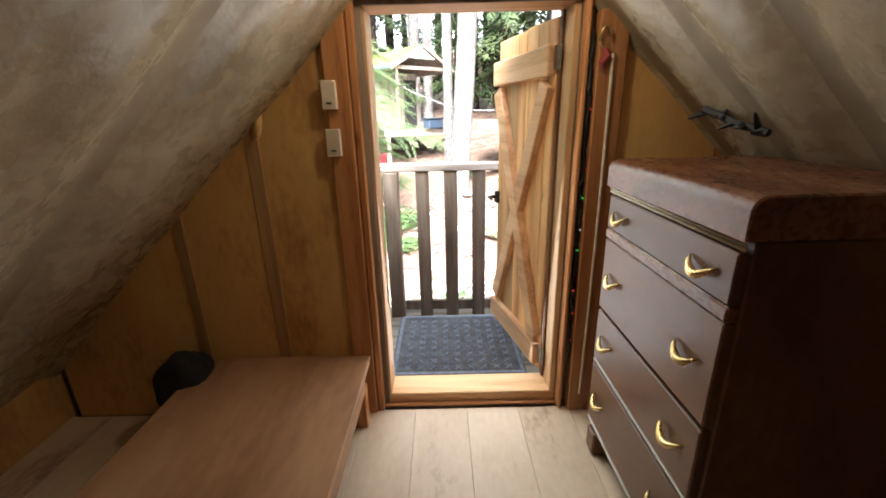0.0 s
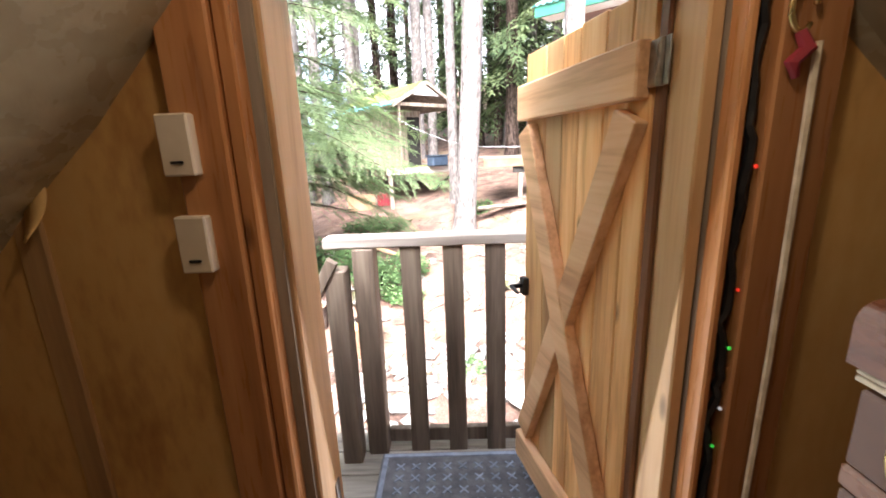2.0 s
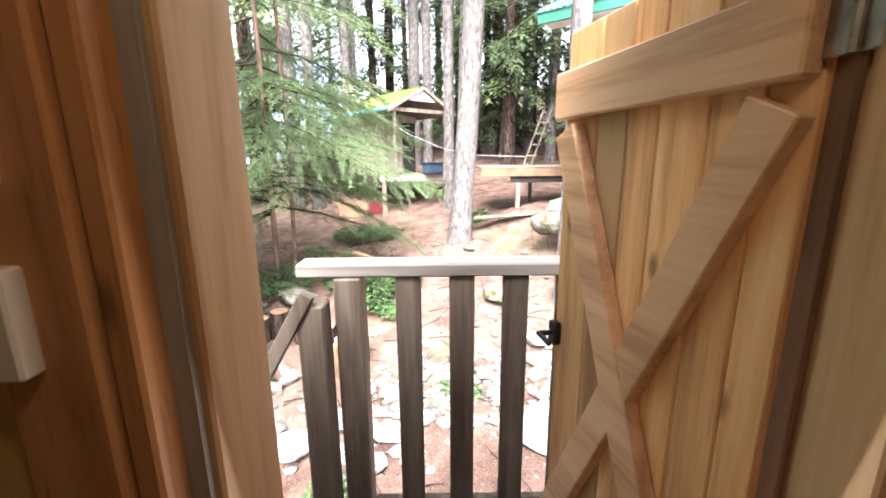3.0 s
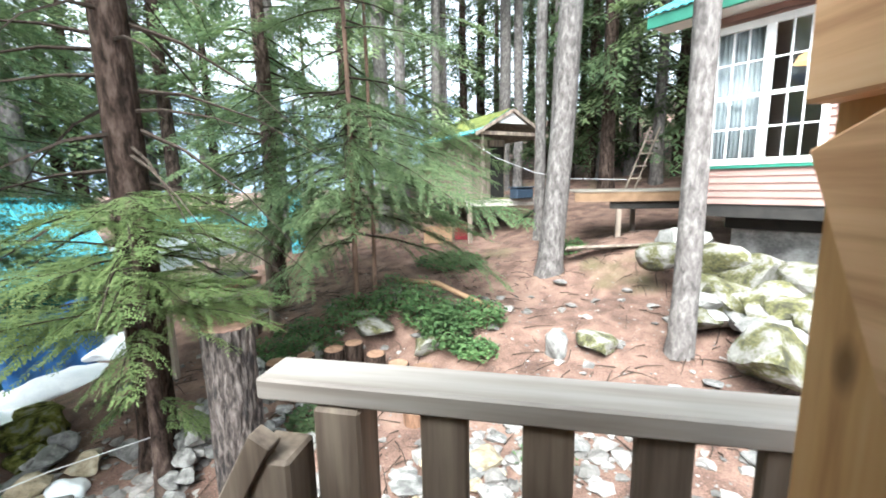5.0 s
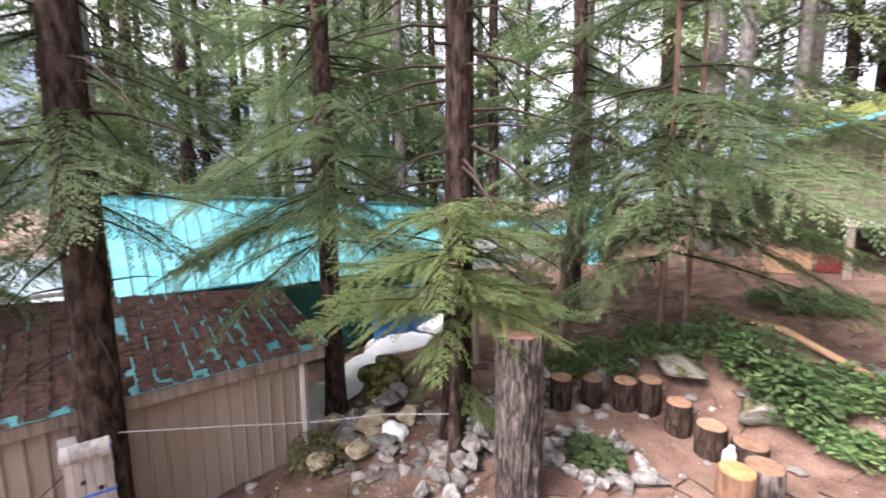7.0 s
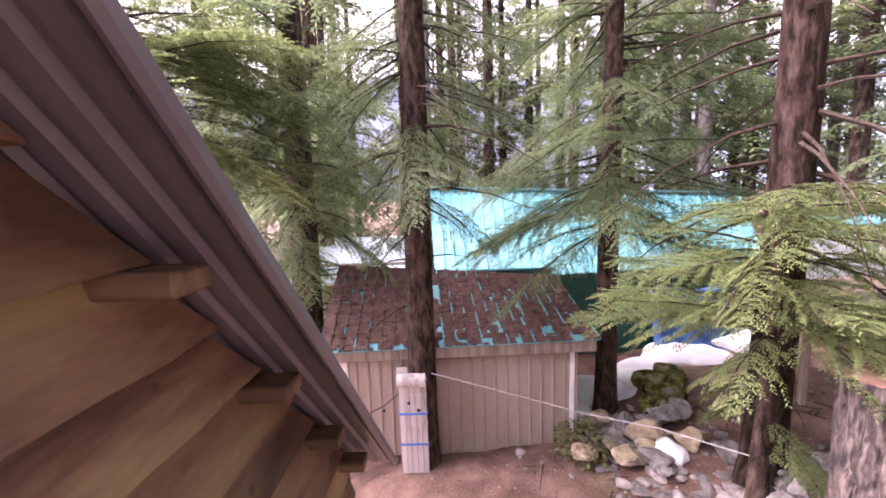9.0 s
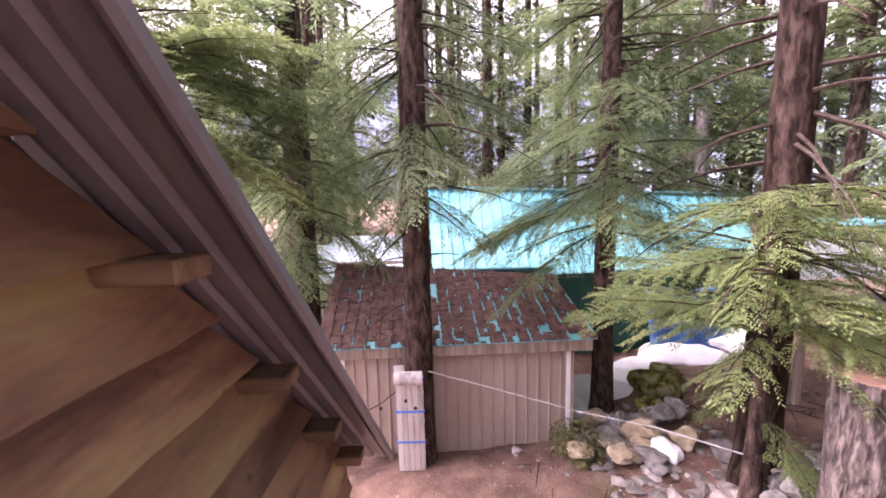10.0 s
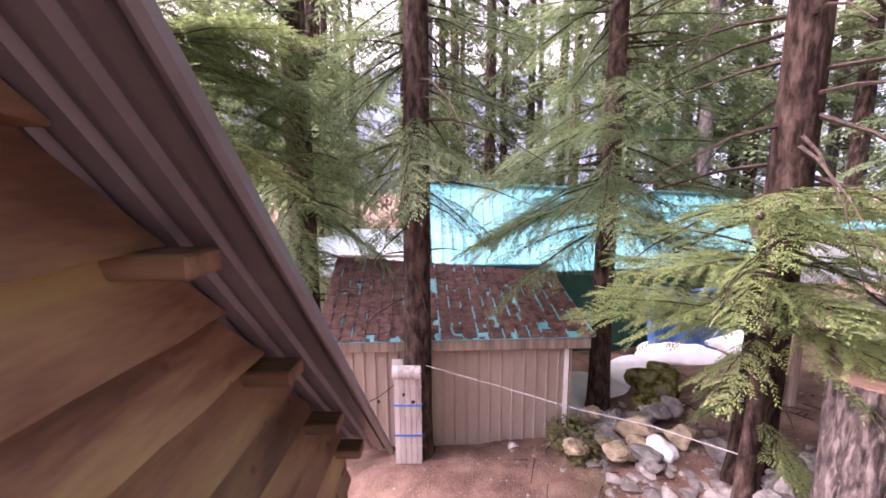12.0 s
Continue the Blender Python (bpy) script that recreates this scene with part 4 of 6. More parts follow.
def tree(name, label, x, y, r, height, bark, lean=(0, 0), branches=None, needles=None, sprays=None, group="", dead=(), sides=14, thick=0.012, taper=0.45, z=None, coarse=None):
    base = ground_height(x, y) if z is None else z
    ob = thing(name, label, "tree", (x, y, base), group)
    part("trunk", trunk_bm(r, height, lean, x * 3.1 + y, sides, taper=taper), bark, ob, smooth=True)
    if branches:
        quads, droops = crown_quads(rng, sprays, branches, coarse or sprays)
        c = new("crown", quads_mesh("crown", quads, needles))
        c.parent = ob
        part("limb_wood", limbs_bm(branches, thick, droops), twig_mat, ob)
    if dead:
        part("dead_limb_wood", limbs_bm(dead, 0.016, [rng.uniform(0.2, 0.5) for _ in dead]), twig_mat, ob, "bare dead limbs")
    return ob


def whorl(count, z0, z1, low, high, lean=(0, 0), az=(0, 2 * math.pi), pitch=(-0.25, 0.25), per_step=None):
    """Branch places up a trunk: scale runs from low at z0 to high at z1."""
    out = []
    for k in range(count):
        u = (k + rng.uniform(0, 1)) / count
        z = z0 + (z1 - z0) * u
        out.append(((lean[0] * z, lean[1] * z, z), rng.uniform(*az), rng.uniform(*pitch), (low + (high - low) * u) * rng.uniform(0.75, 1.2)))
    return out


# near trees round the pit and the shed
tree("hemlock_tree", "young hemlock with fresh bright green drooping sprays", -3.68, 4.98, 0.095, 3.3, bark_dark, (0.0, 0.0),
     whorl(30, 1.8, 3.1, 1.5, 0.8, az=(1.2, 5.2), pitch=(-0.05, 0.35)) + whorl(24, 1.8, 3.1, 1.35, 0.8, az=(-1.1, 1.2), pitch=(0.0, 0.4)) + whorl(6, 0.8, 1.7, 0.5, 0.8, pitch=(-0.7, -0.2)), needle_fresh, fine_sprays, taper=0.3)
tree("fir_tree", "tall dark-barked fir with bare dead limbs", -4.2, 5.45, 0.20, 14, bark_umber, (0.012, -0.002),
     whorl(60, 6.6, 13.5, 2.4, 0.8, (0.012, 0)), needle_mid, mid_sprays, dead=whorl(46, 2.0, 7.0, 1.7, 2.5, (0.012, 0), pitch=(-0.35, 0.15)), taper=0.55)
tree("hemlock_tree", "hemlock with wide layered green boughs", -5.55, 9.9, 0.19, 13, bark_dark, (0, 0),
     whorl(40, 2.2, 6.0, 2.8, 2.4, pitch=(-0.3, 0.1)) + whorl(36, 6.0, 12.5, 2.4, 0.9, pitch=(-0.3, 0.1)), needle_mid, mid_sprays)
tree("hemlock_tree", "slim hemlock reaching over the fire pit with layered boughs", -2.98, 8.4, 0.05, 9.5, bark_red, (0.0, 0),
     whorl(46, 1.2, 3.8, 2.5, 2.1, (0.0, 0), pitch=(-0.2, 0.15)) + whorl(12, 1.7, 3.4, 2.8, 2.5, az=(-0.7, 0.5), pitch=(-0.15, 0.1)) + whorl(34, 3.6, 9.0, 2.0, 0.6, (0.0, 0), pitch=(-0.3, 0.1)), needle_mid, near_sprays, coarse=mid_sprays)
tree("sapling_tree", "thin reddish conifer sapling", -2.8, 8.75, 0.04, 9, bark_red, (0.01, 0), whorl(14, 5, 9, 1.2, 0.5), needle_mid, mid_sprays)
tree("fir_tree", "tall fir standing against the beige shed", -5.36, 1.80, 0.20, 13, bark_dark, (0.0, 0.01),
     whorl(42, 3.9, 12.5, 1.5, 0.7, (0, 0.01), pitch=(-0.4, 0.15)) + whorl(20, 3.5, 6.5, 1.2, 1.5, (0, 0.01), pitch=(-0.5, 0.0)), needle_mid, near_sprays, coarse=mid_sprays, dead=whorl(16, 2.2, 5.5, 1.0, 1.6, (0, 0.01)), taper=0.5)
tree("fir_tree", "big fir with hanging boughs beside the shed", -7.0, -0.25, 0.27, 13, bark_dark, (0, 0.01),
     whorl(80, 1.8, 6.2, 2.2, 2.1, (0, 0.01), pitch=(-0.5, 0.1)) + whorl(40, 6.2, 12.5, 2.2, 1.0, (0, 0.01), pitch=(-0.55, 0.05)), needle_mid, near_sprays, coarse=mid_sprays, taper=0.5)
tree("fir_tree", "fir at the corner of the shed with drooping boughs", -6.45, 4.68, 0.17, 13, bark_dark, (0, 0.0),
     whorl(24, 2.9, 3.9, 2.3, 2.2, pitch=(-0.3, 0.05)) + whorl(52, 3.6, 6.5, 2.3, 2.0, pitch=(-0.3, 0.15)) + whorl(40, 6.5, 12.5, 2.0, 0.9, pitch=(-0.3, 0.15)), needle_mid, near_sprays, coarse=mid_sprays, taper=0.5)
# bough of a fresh green tree leaning over the roof edge
tree("fir_tree", "fir with light green new growth near the cabin corner", -5.1, -1.4, 0.12, 9, bark_dark, (0.02, 0.0),
     whorl(60, 4.8, 6.5, 2.4, 1.9, (0.02, 0), az=(0.0, 2.7), pitch=(-0.25, 0.2)) + whorl(18, 6.2, 8.6, 1.5, 0.8, (0.02, 0), az=(2.7, 6.4)), needle_fresh, near_sprays, coarse=mid_sprays)
# grey trunks up the slope
tree("fir_tree", "large leaning grey-barked fir beside the path", 0.42, 10.5, 0.255, 16, bark_grey, (0.052, 0.01), whorl(40, 8, 15.5, 2.2, 0.8, (0.05, 0.01)), needle_dark, mid_sprays, taper=0.6)
tree("fir_tree", "straight grey-barked fir near the cabin rocks", 1.93, 7.5, 0.155, 15, bark_grey, (0.018, 0.01), whorl(36, 8, 14.5, 2.0, 0.8, (0.018, 0)), needle_dark, mid_sprays, taper=0.75)
tree("fir_tree", "slim grey-barked fir beside the leaning one", 0.2, 13.2, 0.145, 16, bark_grey, (0.01, 0), whorl(36, 8, 15.5, 2.0, 0.8), needle_dark, mid_sprays, taper=0.7)
for x, y, r in ((-3.6, 18.4, 0.24), (-1.2, 20.7, 0.27), (-0.62, 20.9, 0.22), (-4.2, 15.2, 0.2), (-5.1, 15.8, 0.27), (-3.3, 17.6, 0.2), (1.0, 19.5, 0.25), (3.0, 20.5, 0.25)):
    tree("fir_tree", "straight grey fir trunk in the wood behind", x, y, r, 20, bark_grey, (0.004, 0), whorl(40, 8.5, 19, 2.8, 0.9), needle_far, mid_sprays, "firs behind the hut", taper=0.6)

# the wood behind: a few trees built once and repeated
kinds = []
for k, (needles, bark) in enumerate(((needle_far, bark_grey), (needle_far, bark_dark), (needle_dark, bark_dark))):
    z0 = (3.0, 5.5, 1.5)[k]
    kinds.append(tree("forest_tree", "conifer of the surrounding wood", -30 - 4 * k, 30, 0.2 + 0.03 * k, 19, bark, (0, 0),
                      whorl(74, z0, 18.5, 3.0, 0.7, pitch=(-0.4, 0.1)), needles, forest_sprays, "trees of the wood", sides=9, taper=0.3))
spots = random.Random(21)
places = []
tries = 0
while len(places) < 100 and tries < 6000:
    tries += 1
    ang = radians(spots.uniform(-20, 205))
    d = 13 + 32 * spots.random() ** 1.3
    x, y = 0.2 + d * math.cos(ang), 3 + d * math.sin(ang)
    if ang > radians(140) and d < 17:
        continue
    # a gap in the wood towards the lake
    if radians(184) < ang < radians(194):
        continue
    # thin wood towards the open sky beyond the pit
    if radians(106) < ang < radians(152) and spots.random() < 0.3:
        continue
    if x > 1.2 and y < 14 and x < 10:
        continue
    if -2.6 < x < 1.6 and y < 18:
        continue
    if any(math.hypot(x - a, y - b) < 1.5 for a, b in places):
        continue
    places.append((x, y))
places += [(-13.2, 6.2), (-15.4, 6.4), (-12.2, 9.6), (-12.8, 11.4), (-18.6, 2.6), (-19.5, 6.5), (-17.8, 10.0), (-20.5, 0.2), (-14.6, 1.6), (-16.2, 8.2), (-13.4, -1.8), (-14.6, 10.4), (-10.8, 12.6), (-17.2, 4.0), (-9.2, 15.8), (-7.0, 17.0)]
# dense low-branched trees behind the hut and beyond the yard
backing = [(-2.6, 24.0), (0.5, 23.0), (2.6, 25.0), (4.6, 22.5), (6.2, 24.5), (-0.8, 26.5), (3.6, 28.0), (7.8, 21.0), (9.5, 24.0), (1.6, 21.6), (5.6, 19.5), (-4.6, 22.5), (-13.5, -5.2), (-11.8, -4.2), (-16.0, -6.5)]
for k, (x, y) in enumerate(places + backing):
    s = spots.uniform(0.8, 1.15)
    ob = copy_thing(kinds[k % 3 if k < len(places) else 2], pose(x, y, ground_height(x, y), 0, 0, spots.uniform(0, 360)))
    ob.scale = (s, s, s * spots.uniform(0.9, 1.2))

# young conifers in the shade under the wood
for k in range(26):
    ang, d = radians(spots.uniform(96, 186)), spots.uniform(14.5, 30)
    x, y = 0.2 + d * math.cos(ang), 3 + d * math.sin(ang)
    if -15 < x < -8 and y < 13 or (-3 < x < 2 and y < 19):
        continue
    s = spots.uniform(0.2, 0.34)
    ob = copy_thing(kinds[2], pose(x, y, ground_height(x, y), 0, 0, spots.uniform(0, 360)))
    ob.scale = (s * 1.3, s * 1.3, s)
    tagged(ob, "young conifer growing under the wood", "tree", "young trees of the wood")

# ---- stump, log seats, fire ring ----
def log(name, label, x, y, r, h, seed, bark, cut, group="", z=None):
    base = ground_height(x, y) if z is None else z
    ob = thing(name, label, "log seat" if h < 1 else "stump", (x, y, base), group)
    bm = bmesh.new()
    rows = []
    sides = 22 if h < 1 else 110
    for z1 in ((-0.08, 0.0, h * 0.3, h * 0.65, h * 0.96, h) if h < 1 else [-0.08 + (h + 0.08) * q / 40 for q in range(41)]):
        rows.append([bm.verts.new(((r * (0.975 if z1 == h else 1) * (1 + 0.07 * noise.noise(Vector((3 * math.cos(a), 3 * math.sin(a), z1 * 3 + seed))))) * math.cos(a),
                                   (r * (0.975 if z1 == h else 1) * (1 + 0.07 * noise.noise(Vector((3 * math.cos(a), 3 * math.sin(a), z1 * 3 + seed + 9))))) * math.sin(a), z1)) for a in [2 * math.pi * j / sides for j in range(sides)]])
    for a, b in zip(rows, rows[1:]):
        for j in range(sides):
            bm.faces.new((a[j], a[(j + 1) % sides], b[(j + 1) % sides], b[j]))
    if h > 1:
        for v in bm.verts:
            a = math.atan2(v.co.y, v.co.x)
            ridge = abs(noise.noise(Vector((math.cos(a) * 5.5, math.sin(a) * 5.5, v.co.z * 2.6 + seed))))
            f = 0.96 + 0.05 * noise.noise(Vector((math.cos(a) * 2, math.sin(a) * 2, v.co.z * 1.3))) - 0.11 * max(0.0, 1 - ridge * 6)
            v.co.x, v.co.y = v.co.x * f, v.co.y * f
    part("bark", bm, bark, ob, smooth=True)
    top = bmesh.new()
    bmesh.ops.create_cone(top, cap_ends=True, segments=22, radius1=r * 0.94, radius2=r * 0.92, depth=0.012, matrix=Matrix.Translation((0, 0, h + 0.001)))
    part("cut_top", top, cut, ob, "sawn top with pale wood")
    return ob


PIT = "log seats round the fire pit"
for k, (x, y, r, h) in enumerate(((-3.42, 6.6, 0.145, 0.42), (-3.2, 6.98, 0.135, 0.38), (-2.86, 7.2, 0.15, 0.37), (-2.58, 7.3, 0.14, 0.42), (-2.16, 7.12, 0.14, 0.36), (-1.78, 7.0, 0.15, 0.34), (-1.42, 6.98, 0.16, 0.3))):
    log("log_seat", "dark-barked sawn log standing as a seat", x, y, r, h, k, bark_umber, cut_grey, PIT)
log("log_seat", "short grey sawn log beside the fresh one", -1.2, 6.55, 0.155, 0.38, 8, stump_bark, cut_grey, PIT)
log("log_seat", "upright log with a fresh orange sawn top", -1.31, 6.2, 0.145, 0.44, 9, log_bark, cut_wood, PIT)
log("tree_stump", "tall furrowed stump with a sawn top", -2.72, 4.98, 0.235, 1.72, 12, stump_bark, cut_stump)
jug = bmesh.new()
tube([(0, 0, 0), (0, 0, 0.02), (0.005, 0, 0.16), (0.015, 0, 0.2), (0.02, 0, 0.24)], [0.055, 0.06, 0.058, 0.03, 0.025], 12, jug)
solid("plastic_jug", jug, white_paint, "white plastic jug standing between the log seats", "jug", at=(-1.52, 6.72, ground_height(-1.52, 6.72) + 0.12), smooth=True)

stones = [mesh_of("stone", rough_stone(k, 0.6 + 0.05 * k, 3, 0.5), rock_mat) for k in range(6)]


def stone(label, x, y, sx, sy, sz, k, group="", material=None, sink=0.15, turn=None, dz=0.0):
    me = stones[k % 6]
    if material is not None:
        key = f"stone_{material.name}_{k % 6}"
        me = bpy.data.meshes.get(key)
        if me is None:
            me = stones[k % 6].copy()
            me.name = key
            me.materials[0] = material
    ob = new("rock", me)
    ob.matrix_world = pose(x, y, ground_height(x, y) + sz * (0.35 - sink) + dz, 0, 0, turn if turn is not None else (k * 77) % 360) @ Matrix.Diagonal((sx, sy, sz, 1))
    return tagged(ob, label, "rock", group)


rs = random.Random(5)
for k in range(15):
    a = 2 * math.pi * k / 15
    stone("grey stone of the fire ring", -2.5 + 0.48 * math.cos(a) + rs.uniform(-0.05, 0.05), 5.95 + 0.42 * math.sin(a) + rs.uniform(-0.05, 0.05), rs.uniform(0.18, 0.3), rs.uniform(0.16, 0.24), rs.uniform(0.2, 0.3), k, "fire ring stones", sink=0.1)
# dry stone edge between the pit and the lower yard
for k in range(46):
    u = k / 45
    x, y = -3.45 - 0.5 * u + rs.uniform(-0.25, 0.25), 4.6 + 2.0 * u + rs.uniform(-0.3, 0.3)
    stone("rough stone of the dry wall at the pit's edge", x, y, rs.uniform(0.2, 0.42), rs.uniform(0.18, 0.34), rs.uniform(0.2, 0.36), k, "dry wall stones", sink=0.05, dz=rs.uniform(0, 0.25))
for x, y, sx, sy, sz, mt, lb in (
    (-5.62, 4.92, 0.55, 0.45, 0.5, rock_mat, "large grey angular rock by the shed corner"),
    (-5.3, 4.3, 0.75, 0.5, 0.35, rock_mat, "flat grey rock in the lower yard"),
    (-5.15, 3.95, 0.4, 0.5, 0.5, moss_rock, "mossy rock by the shed wall"),
    (-6.45, 5.6, 1.0, 1.0, 1.0, yellow_moss, "big boulder cushioned in yellow-green moss"),
    (-6.0, 5.3, 0.7, 0.6, 0.6, yellow_moss, "mossy boulder beside the larger one"),
    (-7.0, 6.0, 0.8, 0.7, 0.6, yellow_moss, "mossy boulder half under the snow"),
    (-4.75, 5.5, 0.5, 0.4, 0.4, rock_mat, "grey rock beside the young hemlock"),
    (-4.6, 4.6, 0.3, 0.26, 0.25, rock_mat, "grey rock in the yard"),
    (-5.0, 0.65, 0.5, 0.42, 0.32, rock_mat, "pale rock in front of the shed"),
    (-4.6, 0.95, 0.22, 0.2, 0.15, rock_mat, "small pale rock in front of the shed"),
    (0.34, 7.45, 0.42, 0.4, 0.78, rock_mat, "upright white rock on the slope"),
    (0.95, 7.5, 0.75, 0.6, 0.55, moss_rock, "lichen-covered rock on the slope"),
    (2.75, 6.9, 1.7, 1.2, 1.05, moss_rock, "large flat boulder below the cabin"),
    (3.6, 7.0, 1.1, 1.0, 0.9, moss_rock, "mossy boulder below the cabin"),
    (-1.5, 4.9, 0.62, 0.5, 0.3, rock_mat, "flat pale rock near the pit"),
    (-1.05, 5.2, 0.4, 0.5, 0.22, rock_mat, "flat pale rock near the pit"),
    (-2.0, 4.9, 0.4, 0.36, 0.3, rock_mat, "pale rock beside the stump"),
    (0.9, 4.9, 0.9, 0.7, 0.3, rock_mat, "flat slab in the rubble"),
    (1.3, 5.9, 0.7, 0.5, 0.25, rock_mat, "flat slab in the rubble"),
    (0.6, 9.9, 0.4, 0.3, 0.2, rock_mat, "small grey rock at the foot of the fir"),
):
    stone(lb, x, y, sx, sy, sz, int(abs(x * 31 + y * 17)), "boulders", mt)


for k in range(26):
    u = rs.random()
    x, y = 2.3 + 2.6 * u + rs.uniform(-0.3, 0.3), 8.75 - 2.0 * u + rs.uniform(-0.7, 0.6)
    stone("mossy boulder in the pile under the cabin", x, y, rs.uniform(0.8, 1.5), rs.uniform(0.7, 1.1), rs.uniform(0.75, 1.25), k, "boulders under the cabin", (moss_rock, rock_mat, moss_rock)[k % 3], sink=0.1, dz=rs.uniform(0, 0.3) + max(0.0, 0.4 * rs.random() * (y - (7.9 - 0.8 * (x - 2.4)))))


tan_rock = surface("tan_weathered_rock", [(0.28, (0.14, 0.11, 0.07)), (0.5, (0.30, 0.245, 0.165)), (0.75, (0.45, 0.39, 0.29))], 4, rough=0.9, bump=0.7, fine=35, vary=0.25, dist=0.03)
for k in range(16):
    x, y = -5.35 + rs.gauss(0, 0.42), 4.55 + rs.gauss(0, 0.45)
    stone("rough tan rock heaped by the shed corner", x, y, rs.uniform(0.25, 0.55), rs.uniform(0.22, 0.45), rs.uniform(0.25, 0.5), k + 1, "rocks by the shed", (tan_rock, rock_mat)[k % 2], sink=0.05, dz=rs.uniform(0, 0.1))
stone("big tan angular rock by the shed corner", -5.25, 4.75, 0.62, 0.5, 0.6, 3, "rocks by the shed", tan_rock, sink=0.0)


def scatter(name, label, material, count, region, size, seed, weight=None):
    """Many small stones as one thing nobody could count."""
    r = random.Random(seed)
    src = []
    for k in range(6):
        b = rough_stone(100 + k, 0.55, 1)
        src.append((np.array([v.co[:] for v in b.verts]), np.array([[v.index for v in f.verts] for f in b.faces])))
        b.free()
    vs, fs, off = [], [], 0
    x0, x1, y0, y1 = region
    n = 0
    while n < count:
        x, y = r.uniform(x0, x1), r.uniform(y0, y1)
        if weight and r.random() > weight(x, y):
            continue
        v, f = src[n % 6]
        s = size[0] + (size[1] - size[0]) * r.random() ** 3
        a = r.uniform(0, 6.28)
        c, d = math.cos(a), math.sin(a)
        q = v * (s * r.uniform(0.7, 1.3), s, s * r.uniform(0.6, 1))
        q = np.stack([q[:, 0] * c - q[:, 1] * d, q[:, 0] * d + q[:, 1] * c, q[:, 2]], 1) + (x, y, ground_height(x, y) + 0.08 * s)
        vs.append(q)
        fs.append(f + off)
        off += len(v)
        n += 1
    me = bpy.data.meshes.new(name)
    me.from_pydata(np.concatenate(vs).tolist(), [], np.concatenate(fs).tolist())
    me.materials.append(material)
    return tagged(new(name, me), label, "rubble", kind="stuff")


def rubble_weight(x, y):
    a = math.exp(-(((x - 0.3) / 1.5) ** 2 + ((y - 5.6 - 0.2 * x) / 0.6) ** 2))
    b = 0.8 * math.exp(-(((x + 3.9) / 0.5) ** 2 + ((y - 5.3) / 1.2) ** 2))
    c = 0.6 * math.exp(-(((x + 5.0) / 0.7) ** 2 + ((y - 4.6) / 0.7) ** 2))
    return min(1.0, 0.06 + a + b + c)


scatter("rubble", "pale broken stones strewn below the balcony", rock_stuff, 1700, (-6.5, 5.0, 2.8, 9.5), (0.05, 0.34), 3, rubble_weight)
scatter("gravel", "small stones and clods scattered over the soil", rock_stuff, 5000, (-6.5, 5.0, 0.5, 14), (0.012, 0.055), 4)


for k in range(58):
    x = rs.uniform(-1.2, 2.2)
    y = 5.65 + 0.2 * x + rs.gauss(0, 0.42)
    s = 0.13 + 0.3 * rs.random() ** 1.6
    stone("pale broken rock in the strewn bank of rubble", x, y, s * rs.uniform(0.9, 1.4), s, s * rs.uniform(0.5, 0.8), k, "rubble rocks", (rock_mat, rock_mat, tan_rock)[k % 3], sink=0.1, turn=rs.uniform(0, 360))


# ---- bushes, ferns, moss, twigs on the ground ----
def leafy(name, label, x, y, w, h, count, material, leaf_len, seed, category="bush"):
    r = np.random.default_rng(seed)
    q = []
    for _ in range(count):
        a, d = r.uniform(0, 6.283), math.sqrt(r.uniform(0, 1))
        p = np.array([d * w * math.cos(a), d * w * math.sin(a) * 0.8, h * r.uniform(0.05, 1) * (1 - 0.5 * d)])
        la, ll = r.uniform(0, 6.283), leaf_len * r.uniform(0.6, 1.4)
        v = np.array([math.cos(la), math.sin(la), r.uniform(-0.5, 0.5)])
        s = np.array([-v[1], v[0], r.uniform(-0.4, 0.4)]) * ll * 0.3
        q.append((p, p + v * ll * 0.5 - s, p + v * ll, p + v * ll * 0.5 + s))
    ob = thing(name, label, category, (x, y, ground_height(x, y) - 0.02))
    c = new("leaves", quads_mesh("leaves", np.array(q), material))
    c.parent = ob
    bm = bmesh.new()
    for k in range(7):
        a = k * 0.9 + seed
        tube([(0, 0, 0), (0.3 * w * math.cos(a), 0.3 * w * math.sin(a), h * 0.5), (0.6 * w * math.cos(a), 0.6 * w * math.sin(a), h * 0.75)], [0.008, 0.006, 0.003], 4, bm)
    part("stems", bm, twig_mat, ob)
    return ob


for k, (x, y, w, h, n) in enumerate(((-1.25, 7.8, 0.42, 0.75, 1300), (-0.85, 8.2, 0.5, 0.5, 1100), (-1.65, 8.1, 0.45, 0.85, 1300), (-2.2, 8.3, 0.5, 0.7, 1000), (-0.75, 7.6, 0.35, 0.3, 700), (-2.9, 8.2, 0.6, 0.5, 1200), (-3.6, 7.8, 0.6, 0.6, 1200), (-4.3, 7.4, 0.6, 0.5, 900))):
    leafy("salal_bush", "low leafy green bush on the bank behind the log seats", x, y, w, h, n, fern_leaf, 0.075, k, "bush")
leafy("fern", "green fern at the foot of the firs", 0.9, 11.6, 0.45, 0.4, 600, fern_leaf, 0.12, 31, "fern")
leafy("fern", "green fern clump on the path's edge", -1.9, 11.6, 0.9, 0.4, 900, fern_leaf, 0.12, 32, "fern")
leafy("fire_pit_brush", "green boughs piled inside the fire ring", -2.5, 5.95, 0.32, 0.26, 500, needle_dark, 0.08, 33, "brush pile")
leafy("weed_clump", "dry yellow-green weeds by the shed corner", -5.2, 3.9, 0.45, 0.5, 700, grass_leaf, 0.06, 34, "weeds")
leafy("weed_clump", "small green weeds among the stones", -1.0, 4.4, 0.3, 0.2, 250, fern_leaf, 0.06, 35, "weeds")
